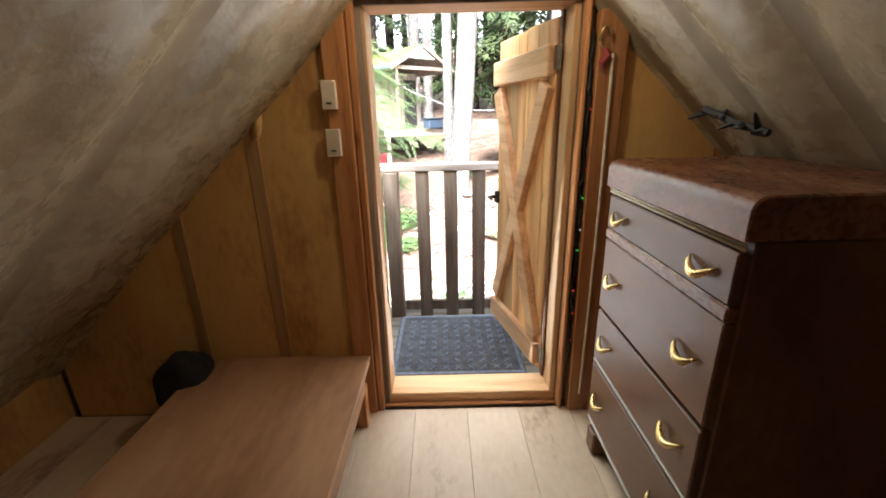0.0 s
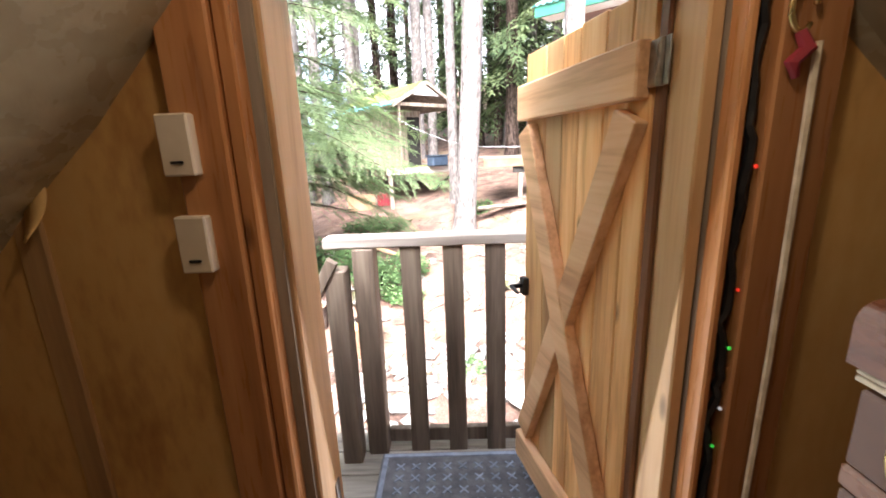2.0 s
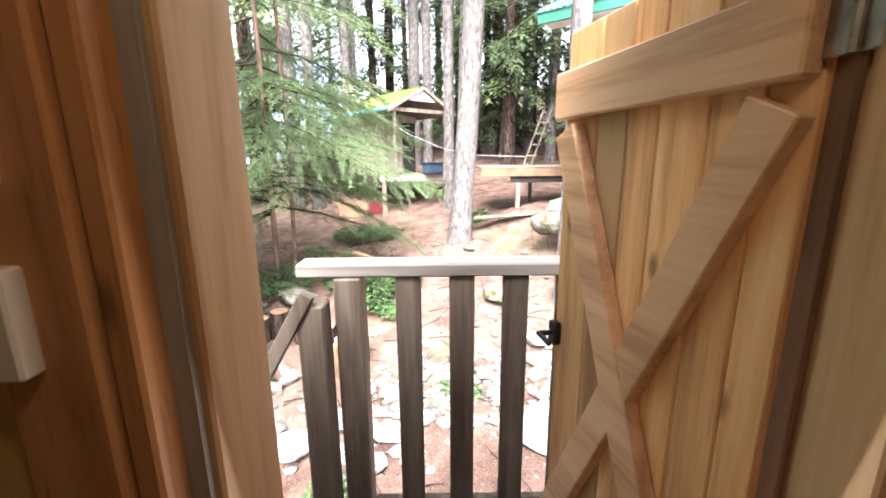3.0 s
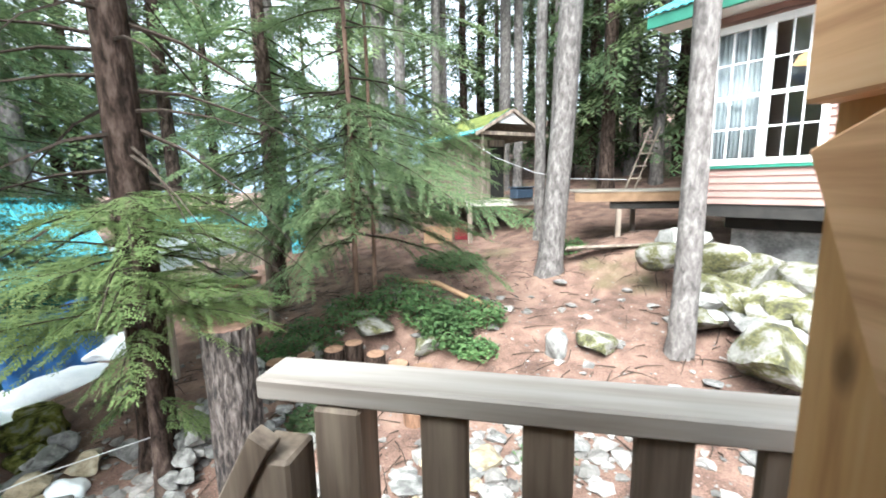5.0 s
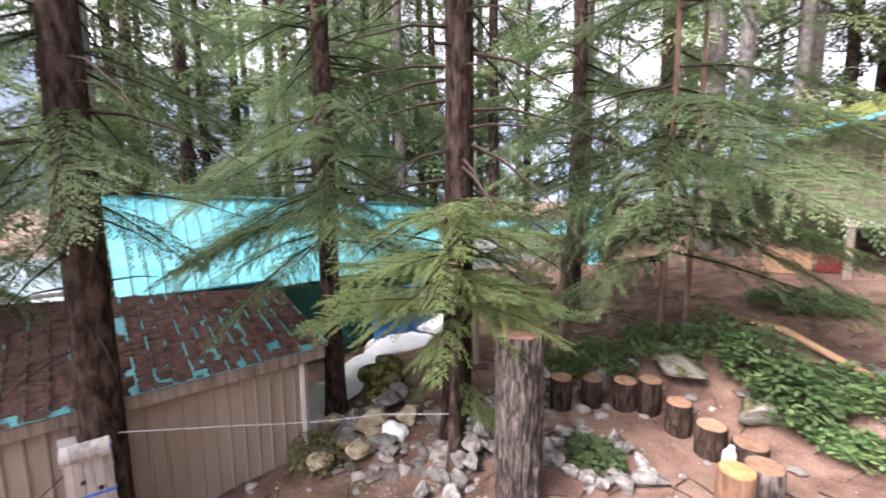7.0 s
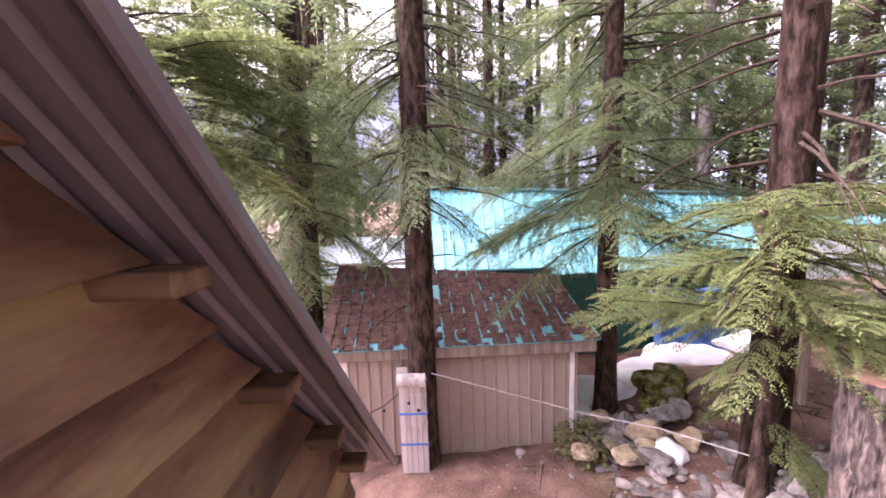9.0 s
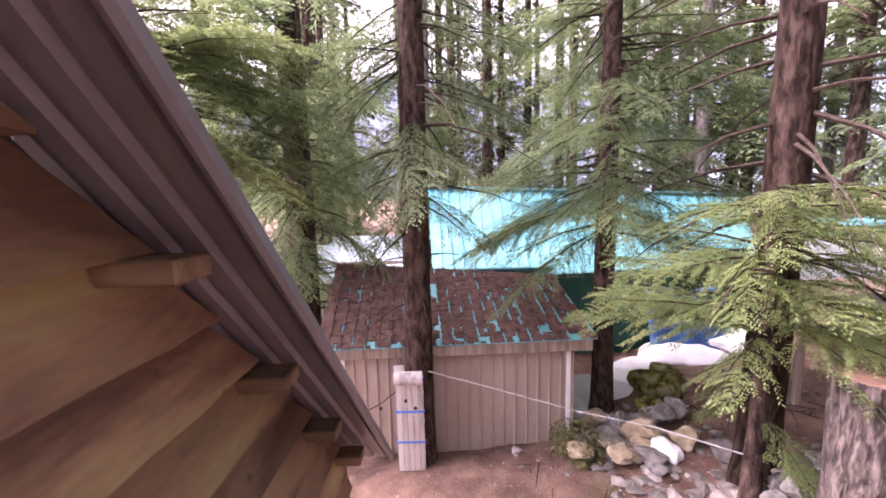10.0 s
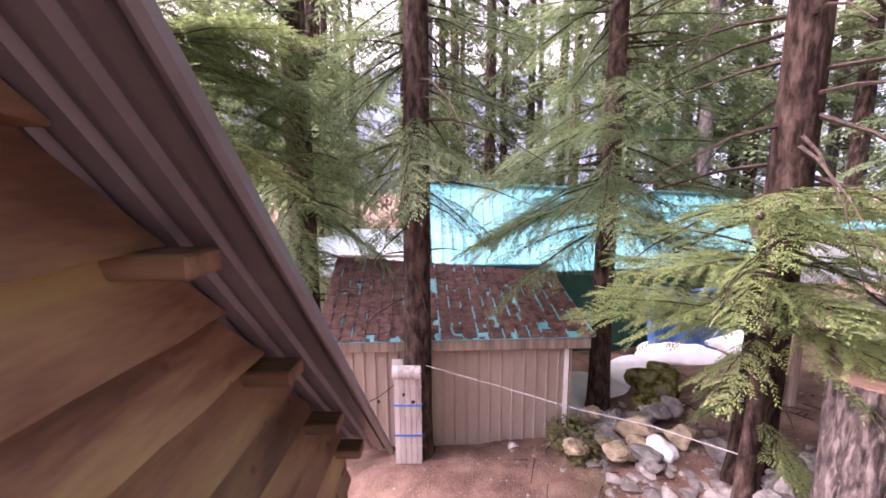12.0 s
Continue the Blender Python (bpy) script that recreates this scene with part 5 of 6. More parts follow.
leafy("weed_clump", "small green weeds among the stones", 0.2, 5.6, 0.3, 0.2, 300, fern_leaf, 0.06, 36, "weeds")
for k, (x, y, sx, sy, sz) in enumerate(((-2.6, 8.0, 1.3, 0.7, 0.7), (-1.5, 7.75, 0.9, 0.6, 0.5), (-3.4, 7.4, 0.9, 0.6, 0.6))):
    stone("dark mossy bank rock behind the log seats", x, y, sx, sy, sz, k + 2, "bank rocks", moss_rock, sink=0.2)
tw = bmesh.new()
for k in range(520):
    x, y = rs.uniform(-6, 3), rs.uniform(3, 12)
    a, ln = rs.uniform(0, 6.28), rs.uniform(0.08, 0.5)
    z = ground_height(x, y)
    x2, y2 = x + ln * math.cos(a), y + ln * math.sin(a)
    tube([(x, y, z + 0.012), ((x + x2) / 2 + rs.uniform(-0.03, 0.03), (y + y2) / 2, (z + ground_height(x2, y2)) / 2 + 0.03), (x2, y2, ground_height(x2, y2) + 0.012)], [0.008, 0.006, 0.003], 4, tw)
solid("fallen_twigs", tw, twig_mat, "thin dead twigs fallen over the soil", "twigs", "stuff")
pole = thing("fallen_pole", "long pale barked pole lying down the bank", "pole", (-1.65, 8.9, 0))
part("pole", tube([(-1.0, 0.7, ground_height(-2.65, 9.6) + 0.35), (0.0, 0.1, ground_height(-1.65, 9.0) + 0.22), (1.0, -0.4, ground_height(-0.65, 8.5) + 0.06)], [0.055, 0.05, 0.04], 10), orange_ply, pole, smooth=True)
for k in range(3):
    x = 1.35 + 0.05 * k
    solid("sawn_board", board((0.75, 10.85 - 0.16 * k, ground_height(1.2, 10.8) + 0.1 + 0.05 * k), (2.15 + 0.1 * k, 10.7 - 0.16 * k, ground_height(1.6, 10.7) + 0.07 + 0.05 * k), 0.035, 0.12, bevel=0.004), old_wood,
          "grey sawn board lying on the slope", "board", group="boards by the fir")
for k, (x, y, sx, sy) in enumerate(((-7.05, 4.75, 0.75, 1.0), (-6.5, 4.2, 0.45, 0.4), (-7.95, 6.9, 0.85, 1.3), (-5.9, 4.5, 0.3, 0.3), (-7.45, 5.7, 0.9, 1.0), (-8.3, 8.2, 0.8, 1.0), (-4.9, 4.9, 0.32, 0.25))):
    b = bmesh.new()
    bmesh.ops.create_icosphere(b, subdivisions=4, radius=0.5)
    for v in b.verts:
        v.co *= 1 + 0.35 * noise.noise(v.co * 2.1 + Vector((k * 5, 0, 0)))
        v.co = Vector((v.co.x * sx * 1.3, v.co.y * sy * 1.35, max(-0.1, v.co.z * (0.2 + 0.25 * min(sx, 0.9)))))
    solid("snow_patch", b, snow_mat, "patch of old melting snow on the ground", "snow", at=(x, y, ground_height(x, y) + 0.03), smooth=True, group="snow patches")

# ---- beige shed with a littered turquoise roof ----
shed = thing("shed", "beige metal-clad shed under a turquoise roof littered with needles", "shed", (-6.6, 2.3, -2.3))
S = Vector((-6.6, 2.3, -2.3))
prof, y = [], 0.75
while y < 3.85:
    prof += [(y, 0.0), (y + 0.12, 0.0), (y + 0.13, 0.018), (y + 0.15, 0.018), (y + 0.16, 0.0)]
    y += 0.16
wl_bm = extrude_profile(prof, 0.0, 1.66, lambda u, v, s: (-5.6 + v - S.x, u - S.y, s + 0.05))
part("front_cladding", wl_bm, beige, shed)
part("wall", block((-7.9 - S.x, 0.76 - S.y, 0.02), (-5.605 - S.x, 3.84 - S.y, 1.66)), beige, shed)
part("corner_trim", block((-5.62 - S.x, 3.84 - S.y, 0.02), (-5.575 - S.x, 3.9 - S.y, 1.64), 0.003), white_paint, shed, "pale corner trim")
part("corner_trim", block((-5.62 - S.x, 0.72 - S.y, 0.02), (-5.575 - S.x, 0.78 - S.y, 1.64), 0.003), white_paint, shed, "pale corner trim")
part("fascia", board((-5.47 - S.x, 0.5 - S.y, 1.56), (-5.47 - S.x, 4.15 - S.y, 1.63), 0.15, 0.03), old_wood, shed, "dark timber fascia")
wn_part = part("window", block((-5.59 - S.x, 1.45 - S.y, 1.05), (-5.572 - S.x, 1.6 - S.y, 1.35), 0.003), white_paint, shed, "small white vent window")
E00, E01, R00, R01 = Vector((-5.42, 0.42, -0.66)) - S, Vector((-5.42, 4.2, -0.57)) - S, Vector((-7.0, 0.36, 0.25)) - S, Vector((-7.0, 4.0, -0.03)) - S
rb = bmesh.new()
n = 22
cols = []
for k in range(n * 4 + 1):
    u = k / (n * 4)
    h = (0.0, 0.0, 0.03, 0.03)[k % 4]
    u = min(1.0, (k // 4 + (0.0, 0.86, 0.89, 0.96)[k % 4]) / n)
    cols.append([rb.verts.new(E00.lerp(E01, u) + Vector((0, 0, h))), rb.verts.new(R00.lerp(R01, u) + Vector((0, 0, h)))])
for a, b in zip(cols, cols[1:]):
    rb.faces.new((a[0], b[0], b[1], a[1]))
rp = part("roof", rb, turq, shed, "turquoise ribbed steel roof")
rp.modifiers.new("thick", "SOLIDIFY").thickness = 0.012
part("roof_back", board((R00 + R01) / 2 + Vector((-0.02, 0, 0.0)), (R00 + R01) / 2 + Vector((-1.6, 0, -0.75)), 0.03, 3.7), turq, shed)
# needle litter lying between the ribs
lit_rng = random.Random(13)
lit = bmesh.new()


def litter_pad(u0, u1, v0, v1, low, high):
    qs = []
    for uu, vv in ((u0, v0), (u1, v0), (u1, v1), (u0, v1)):
        uu, vv = uu + lit_rng.uniform(-0.12, 0.12) / n, max(0.0, min(1.0, vv + lit_rng.uniform(-0.008, 0.008)))
        qs.append((E00.lerp(E01, min(1.0, max(0.0, uu))).lerp(R00.lerp(R01, min(1.0, max(0.0, uu))), vv), lit_rng.uniform(low, high)))
    lo4 = [lit.verts.new(p + Vector((0, 0, 0.003))) for p, h in qs]
    mid = sum((p for p, h in qs), Vector()) / 4
    hi4 = [lit.verts.new(p.lerp(mid, 0.1) + Vector((0, 0, h))) for p, h in qs]
    lit.faces.new(hi4)
    for i in range(4):
        lit.faces.new((lo4[i], lo4[(i + 1) % 4], hi4[(i + 1) % 4], hi4[i]))


SLICES = 54
for k in range(n):
    for j in range(SLICES):
        v0, v1 = j / SLICES, (j + 1.25) / SLICES
        wear = noise.noise(Vector((k * 0.83, v0 * 4.5, 3.0))) + 0.5 * noise.noise(Vector((k * 2.1, v0 * 13, 8.0)))
        limit = 0.55 if k < 8 or v0 > 0.8 else 0.32
        if v0 < 0.07:
            limit = 0.0
        if wear < limit:
            litter_pad((k + 0.0) / n, (k + 0.84) / n, v0, v1, 0.012, 0.03)
        elif wear < limit + 0.16:
            litter_pad((k + 0.0) / n, (k + lit_rng.uniform(0.35, 0.62)) / n, v0, v1, 0.012, 0.026)
        rib = noise.noise(Vector((k * 3.7, v0 * 6, 21.0)))
        if rib > (-0.05 if k > 8 and v0 < 0.8 else -0.25):
            litter_pad((k + 0.8) / n, (k + 1.02) / n, v0, v1, 0.034, 0.042)
lp = part("needle_litter", lit, ash_mat, shed, "brown needle litter lying on the roof")
lp["kind"] = "stuff"

# wooden toboggan stood against the fir, string of bulbs and cord
pipe = thing("toboggan", "pale weathered wooden toboggan with a curled tip strapped to the fir", "toboggan", (-5.13, 1.72, ground_height(-5.13, 1.72)))
pipe.scale.y = 1.4
sled_line = [(0.05 * z, z) for z in (0.02, 0.4, 0.8, 1.2, 1.36)] + [(0.068 + 0.085 - 0.085 * math.cos(a * 0.3), 1.36 + 0.085 * math.sin(a * 0.3)) for a in range(1, 14)]
for q in range(5):
    y0 = -0.13 + 0.05 * q
    sb = bmesh.new()
    rows = []
    for n in range(len(sled_line)):
        (xa, za), (xb, zb) = sled_line[max(0, n - 1)], sled_line[min(len(sled_line) - 1, n + 1)]
        ln = math.hypot(xb - xa, zb - za)
        nx, nz = (zb - za) / ln * 0.012, -(xb - xa) / ln * 0.012
        x, z = sled_line[n]
        rows.append([sb.verts.new(c) for c in ((x, y0, z), (x, y0 + 0.0465, z), (x + nx, y0 + 0.0465, z + nz), (x + nx, y0, z + nz))])
    for a, b in zip(rows, rows[1:]):
        for n in range(4):
            sb.faces.new((a[n], a[(n + 1) % 4], b[(n + 1) % 4], b[n]))
    sb.faces.new(rows[0])
    sb.faces.new(rows[-1][::-1])
    bmesh.ops.recalc_face_normals(sb, faces=sb.faces)
    part("slat", sb, sled_wood, pipe)
for z in (0.25, 0.7, 1.1, 1.33):
    part("crosspiece", block((-0.03 + 0.05 * z, -0.135, z), (0.05 * z - 0.001, 0.12, z + 0.035), 0.004), sled_wood, pipe)
for z in (0.42, 0.85, 1.3):
    part("strap", block((-0.034 + 0.05 * z, -0.14, z), (0.017 + 0.05 * z, 0.124, z + 0.03), 0.004), blue_strap, pipe, "blue strap")
line = thing("clothes_line", "thin white cord strung between the trees", "cord", (-5.1, 1.9, -0.85))
part("cord", tube([Vector(p) - Vector((-5.1, 1.9, -0.85)) for p in ((-5.15, 1.95, -0.85), (-4.9, 2.9, -1.02), (-4.6, 3.7, -1.13), (-4.3, 4.4, -1.15), (-3.75, 4.95, -1.1))], 0.005, 5), white_cord, line)
sl = thing("bulb_string", "dark wire with small hanging bulbs", "string lights", (-5.1, 1.5, -1.1))
part("wire", tube([Vector(p) - Vector((-5.1, 1.5, -1.1)) for p in ((-5.1, 1.62, -1.02), (-5.0, 1.35, -1.2), (-4.9, 1.0, -1.33), (-4.6, 0.6, -1.4))], 0.007, 5), black_metal, sl)
for k, p in enumerate(((-5.0, 1.35, -1.26), (-4.92, 1.08, -1.38), (-5.06, 1.66, -1.2), (-5.06, 1.78, -1.3))):
    b = bmesh.new()
    bmesh.ops.create_icosphere(b, subdivisions=2, radius=0.022, matrix=Matrix.Translation(Vector(p) - Vector((-5.1, 1.5, -1.1))))
    part("bulb", b, black_metal, sl, "small dark bulb", True)

# ---- large building with a turquoise roof, tarp and lean-tos ----
barn = thing("barn", "long dark green building under a bright turquoise steel roof", "building", (-10, 5, -2.5))
B = Vector((-10, 5, -2.5))
bm = bmesh.new()
n = 30
cols = []
e0, e1, r0, r1 = Vector((-8.7, 1.92, -0.45)), Vector((-8.7, 8.85, -0.2)), Vector((-11.5, 1.75, 1.56)), Vector((-11.5, 10.2, 1.15))
for k in range(n * 4 + 1):
    u = (k // 4 + (0.0, 0.82, 0.86, 0.96)[k % 4]) / n
    h = (0, 0, 0.035, 0.035)[k % 4]
    cols.append([bm.verts.new(e0.lerp(e1, u) - B + Vector((0, 0, h))), bm.verts.new(r0.lerp(r1, u) - B + Vector((0, 0, h)))])
for a, b in zip(cols, cols[1:]):
    bm.faces.new((a[0], b[0], b[1], a[1]))
ob = part("roof", bm, turq, barn, "turquoise ribbed steel roof")
ob.modifiers.new("thick", "SOLIDIFY").thickness = 0.02
part("ridge_cap", board(r0 - B + Vector((0, 0, 0.04)), r1 - B + Vector((0, 0, 0.04)), 0.05, 0.3), turq, barn)
part("wall", block((-13.5 - B.x, 2.3 - B.y, 0.0), (-9.0 - B.x, 8.6 - B.y, 2.0)), teal_wall, barn)
for y in (3.4, 4.8, 6.2, 7.6):
    part("batten", block((-9.0 - B.x, y - B.y, 0.0), (-8.975 - B.x, y + 0.05 - B.y, 2.0), 0.003), teal_wall, barn)
tarp_bm = bmesh.new()
rows = []
for j in range(13):
    row = []
    for i in range(15):
        u, v = i / 14, j / 12
        row.append(tarp_bm.verts.new((-8.2 - 0.35 * v + 0.09 * math.sin(u * 17) * (1 - v), 6.35 + 1.7 * u, ground_height(-8.3, 7) + 0.05 + 1.25 * v + 0.05 * math.sin(u * 9))))
    rows.append(row)
for a, b in zip(rows, rows[1:]):
    for i in range(14):
        tarp_bm.faces.new((a[i], a[i + 1], b[i + 1], b[i]))
tp = solid("blue_tarp", tarp_bm, blue_tarp, "blue tarpaulin hung beside the green building", "tarp", smooth=True)
tp.modifiers.new("thick", "SOLIDIFY").thickness = 0.006
lean_to = thing("lean_to", "low lean-to roof of pale corrugated sheets beyond the stump", "lean-to", (-5.8, 8.2, -1.5))
L = Vector((-5.8, 8.2, -1.5))
pts = [(u, 0.02 * (1 if k % 2 else -1)) for k, u in enumerate(np.linspace(0, 1.0, 30))]
a0, a1, b0, b1 = Vector((-4.75, 8.7, 0.36)), Vector((-5.6, 6.95, 0.12)), Vector((-6.2, 8.9, 0.66)), Vector((-6.9, 7.2, 0.42))
bm = extrude_profile(pts, 0.0, 1.0, lambda u, v, s: a0.lerp(a1, u).lerp(b0.lerp(b1, u), s) - L + Vector((0, 0, v)))
ob = part("sheet", bm, surface("pale_corrugated_sheet", [(0.3, (0.42, 0.46, 0.47)), (0.7, (0.58, 0.62, 0.63))], 3, rough=0.4, bump=0.05), lean_to)
ob.modifiers.new("thick", "SOLIDIFY").thickness = 0.008
for p in (a0, a1, b0, b1):
    q = p.lerp((a0 + a1 + b0 + b1) / 4, 0.12)
    part("post", block((q.x - L.x - 0.04, q.y - L.y - 0.04, ground_height(q.x, q.y) - L.z - 0.1), (q.x - L.x + 0.04, q.y - L.y + 0.04, q.z - L.z - 0.03), 0.004), old_wood, lean_to)
rt = random.Random(17)
for k in range(3):
    y = 7.75 + 0.4 * k
    part("stack_bearer", block((-5.75 - L.x, y - L.y, ground_height(-5.3, y) - L.z - 0.08), (-4.95 - L.x, y + 0.09 - L.y, 0.42), 0.006), old_wood, lean_to)
for k in range(11):
    z, dx = 0.422 + 0.085 * k, rt.uniform(-0.08, 0.08)
    part("stacked_board", block((-5.75 + dx - L.x, 7.5 + rt.uniform(-0.1, 0.1) - L.y, z), (-5.0 + dx - L.x, 8.6 + rt.uniform(-0.1, 0.1) - L.y, z + rt.uniform(0.04, 0.07)), 0.004), (cut_grey, rail_wood, old_wood)[k % 3], lean_to, "grey boards stacked under the roof")
far1 = thing("outbuilding", "far low building with a turquoise roof", "building", (-9.6, 13.4, -1.6))
part("roof", block((-2.6, -1.0, 1.75), (1.5, 1.2, 2.15), 0.02, pose(0, 0, 0, 0, 0, 40)), turq, far1)
part("wall", block((-2.3, -0.8, 0), (1.2, 1.0, 1.74), 0.01, pose(0, 0, 0, 0, 0, 40)), old_wood, far1)
far2 = thing("water_tank", "turquoise upright tank beside the outbuilding", "tank", (-7.7, 14.2, -1.0))
part("tank", tube([(0, 0, 0), (0, 0, 2.25), (0, 0, 2.3)], [0.22, 0.22, 0.16], 16), turq, far2)
far3 = thing("snowy_shed_roof", "far shed with a pale snow-dusted roof", "shed", (-13.0, -0.6, -2.6))
part("roof", block((-1.6, -1.6, 2.2), (1.6, 2.0, 2.32), 0.02, pose(0, 0, 0, 0, 16, 0)), surface("pale_blue_roof", [(0.3, (0.45, 0.6, 0.66)), (0.7, (0.65, 0.76, 0.8))], 2, rough=0.5), far3)
part("wall", block((-1.3, -1.4, 0), (1.3, 1.8, 2.1), 0.01), old_wood, far3)

# ---- hut on a raised platform ----
HUT_TURN, DECK_TURN = 40.0, 22.0
hut = thing("hut", "small grey board hut with a mossy turquoise roof and porch", "hut", (-1.1, 14.45, 0.93), turn=HUT_TURN)
part("wall", block((-0.95, 0.2, 0.0), (0.55, 2.6, 1.75), 0.01), old_wood, hut)
for x in (-0.95, -0.65, -0.35, -0.05, 0.25, 0.5):
    part("board", block((x, 0.178, 0.0), (x + 0.04, 0.2, 1.75), 0.002), old_wood, hut)
# the doorway is a near-black slab; the shade inside is its colour
part("door", block((0.0, 0.17, 0.0), (0.5, 0.195, 1.55), 0.004), dark_mat, hut, "open doorway drawn as a dark panel for the shade inside")
for side in (-1, 1):
    part("roof", board((0, 0.9, 2.47), (side * 1.25, 0.9, 1.78), 0.035, 3.7, up=(0.45 * side, 0, 0.9), bevel=0.004), turq, hut, "turquoise steel roof slope")
    part("soffit", board((side * 0.02, 0.9, 2.425), (side * 1.24, 0.9, 1.752), 0.02, 3.66, up=(0.45 * side, 0, 0.9), bevel=0), old_wood, hut, "brown boards under the roof")
    mb = bmesh.new()
    g = []
    for i in range(17):
        row = []
        for j in range(41):
            s, yy = i / 16, -0.95 + 3.68 * j / 40
            th = 0.03 + 0.05 * max(0, noise.noise(Vector((s * 3 + side, yy * 1.7, 0)))) + 0.02 * noise.noise(Vector((s * 12, yy * 9, side)))
            cut = 0.85 + 0.25 * noise.noise(Vector((yy * 1.3, side * 4, 2)))
            row.append(mb.verts.new((side * 1.2 * s * cut, yy, 2.495 - 0.552 * 1.2 * s * cut + (th if 0 < i < 16 else 0.0) - (0.0 if i == 0 else 0.012))))
        g.append(row)
    for a, b in zip(g, g[1:]):
        for j in range(40):
            mb.faces.new((a[j], a[j + 1], b[j + 1], b[j]))
    part("moss", mb, moss_mat, hut, "thick yellow-green moss on the roof", True)
    part("barge_board", board((0, -0.96, 2.44), (side * 1.25, -0.96, 1.75), 0.09, 0.025, up=(0.45 * side, 0, 0.9)), old_wood, hut)
gb = bmesh.new()
tri = [gb.verts.new(p) for p in ((-0.5, -0.9, 2.08), (0.5, -0.9, 2.08), (0, -0.9, 2.38))]
tri2 = [gb.verts.new(v.co + Vector((0, 0.02, 0))) for v in tri]
gb.faces.new(tri)
gb.faces.new(tri2[::-1])
for k in range(3):
    gb.faces.new((tri[k], tri2[k], tri2[(k + 1) % 3], tri[(k + 1) % 3]))
part("gable_panel", gb, white_paint, hut, "pale gable panel")
for x in (-0.95, 0.95):
    part("porch_post", block((x - 0.035, -0.85, 0.0), (x + 0.035, -0.78, 1.9), 0.004), old_wood, hut)
part("porch_beam", block((-1.05, -0.87, 1.76), (1.05, -0.79, 1.86), 0.004), old_wood, hut)
platform = thing("hut_platform", "weathered timber platform on posts carrying the hut", "platform", (-0.95, 14.75, 0.93), turn=DECK_TURN)
part("deck", block((-1.3, -1.05, -0.07), (1.15, 2.8, -0.002), 0.004), deck_wood, platform)
part("edge_beam", block((-1.32, -1.085, -0.2), (1.17, -1.052, -0.01), 0.004), rail_wood, platform, "pale front edge board")
part("moss", block((-1.1, -1.04, 0.0), (0.2, -0.9, 0.03), 0.012), moss_mat, platform, "moss along the edge")
for x in (-1.2, 1.05):
    for y in (-1.0, 2.6):
        part("post", block((x - 0.06, y - 0.06, -1.6 if y < 0 else -1.5), (x + 0.06, y + 0.06, -0.07), 0.005), old_wood, platform)
part("brace", board((1.0, -0.9, -0.2), (0.3, 0.5, -1.2), 0.08, 0.04), dark_mat, platform)
tub = thing("plastic_tub", "dark blue plastic tub on the hut platform", "tub", (-0.25, 13.75, 0.932), turn=HUT_TURN)
part("tub", block((-0.3, -0.17, 0.0), (0.3, 0.17, 0.3), 0.03), navy_mat, tub)
part("rim", block((-0.33, -0.2, 0.3), (0.33, 0.2, 0.335), 0.008), navy_mat, tub)
crate = solid("red_crate", block((-0.2, -0.15, 0), (0.2, 0.15, 0.42), 0.015), red_box_mat, "dark red plastic crate under the hut", "crate", at=(-2.0, 13.9, ground_height(-2.0, 13.9)))
solid("plywood_sheet", block((-0.5, -0.02, 0), (0.35, 0.02, 0.5), 0.004, pose(0, 0, 0, -12, 0, 15)), orange_ply, "tan plywood sheet leaning under the hut", "sheet", at=(-2.6, 13.6, ground_height(-2.6, 13.6)))
wire2 = thing("slack_line", "thin pale line slung from the hut to the firs", "cord", (-1.6, 13.4, 2.6))
part("cord", tube([Vector(p) - Vector((-1.6, 13.4, 2.6)) for p in ((-1.75, 13.3, 2.6), (-0.9, 13.1, 2.05), (0.1, 12.4, 1.62), (0.9, 11.7, 1.45), (2.0, 11.2, 1.4))], 0.006, 5), white_cord, wire2)

# ---- peach cabin, its deck and window ----
cabin = thing("cabin", "peach lap-sided cabin with a white window and green roof edge", "house", (2.6, 9.2, 1.0), turn=-38)
for k in range(26):
    z = 0.105 * k
    prof = [(0.0, -0.028), (0.0, -0.02), (0.108, -0.008), (0.108, 0.0), (0.0, 0.0)]
    spans = [(0.0, 4.5)] if z + 0.1 < 0.55 or z > 2.5 else [(0.0, 0.09), (1.50, 4.5)]
    for x0, x1 in spans:
        bm = bmesh.new()
        ends = [[bm.verts.new((x, v, z + u)) for u, v in prof] for x in (x0, x1)]
        bm.faces.new(ends[0])
        bm.faces.new(ends[1][::-1])
        for q in range(5):
            bm.faces.new((ends[0][q], ends[1][q], ends[1][(q + 1) % 5], ends[0][(q + 1) % 5]))
        bmesh.ops.recalc_face_normals(bm, faces=bm.faces)
        part("lap_board", bm, peach, cabin)
part("wall", block((0.002, 0.0, 0.0), (0.09, 0.12, 2.75)), peach, cabin)
part("wall", block((1.51, 0.0, 0.0), (4.5, 0.12, 2.75)), peach, cabin)
part("wall", block((0.09, 0.0, 0.0), (1.51, 0.12, 0.58)), peach, cabin)
part("wall", block((0.09, 0.0, 2.56), (1.51, 0.12, 2.75)), peach, cabin)
part("side_wall", block((0.002, 0.121, 0.0), (0.1, 5.0, 2.75)), peach, cabin)
part("corner_board", block((-0.035, -0.04, -0.02), (0.03, 0.03, 2.7), 0.004), peach, cabin)
part("room_back", block((0.101, 3.5, 0.0), (4.5, 3.6, 2.75)), room_mat, cabin, "dim room inside")
# floor frame in near-black, the shade under the cabin painted in
part("floor_beam", block((0.0, 0.0, -0.2), (4.5, 5.0, -0.002)), dark_mat, cabin, "floor frame coloured dark for the shade below")
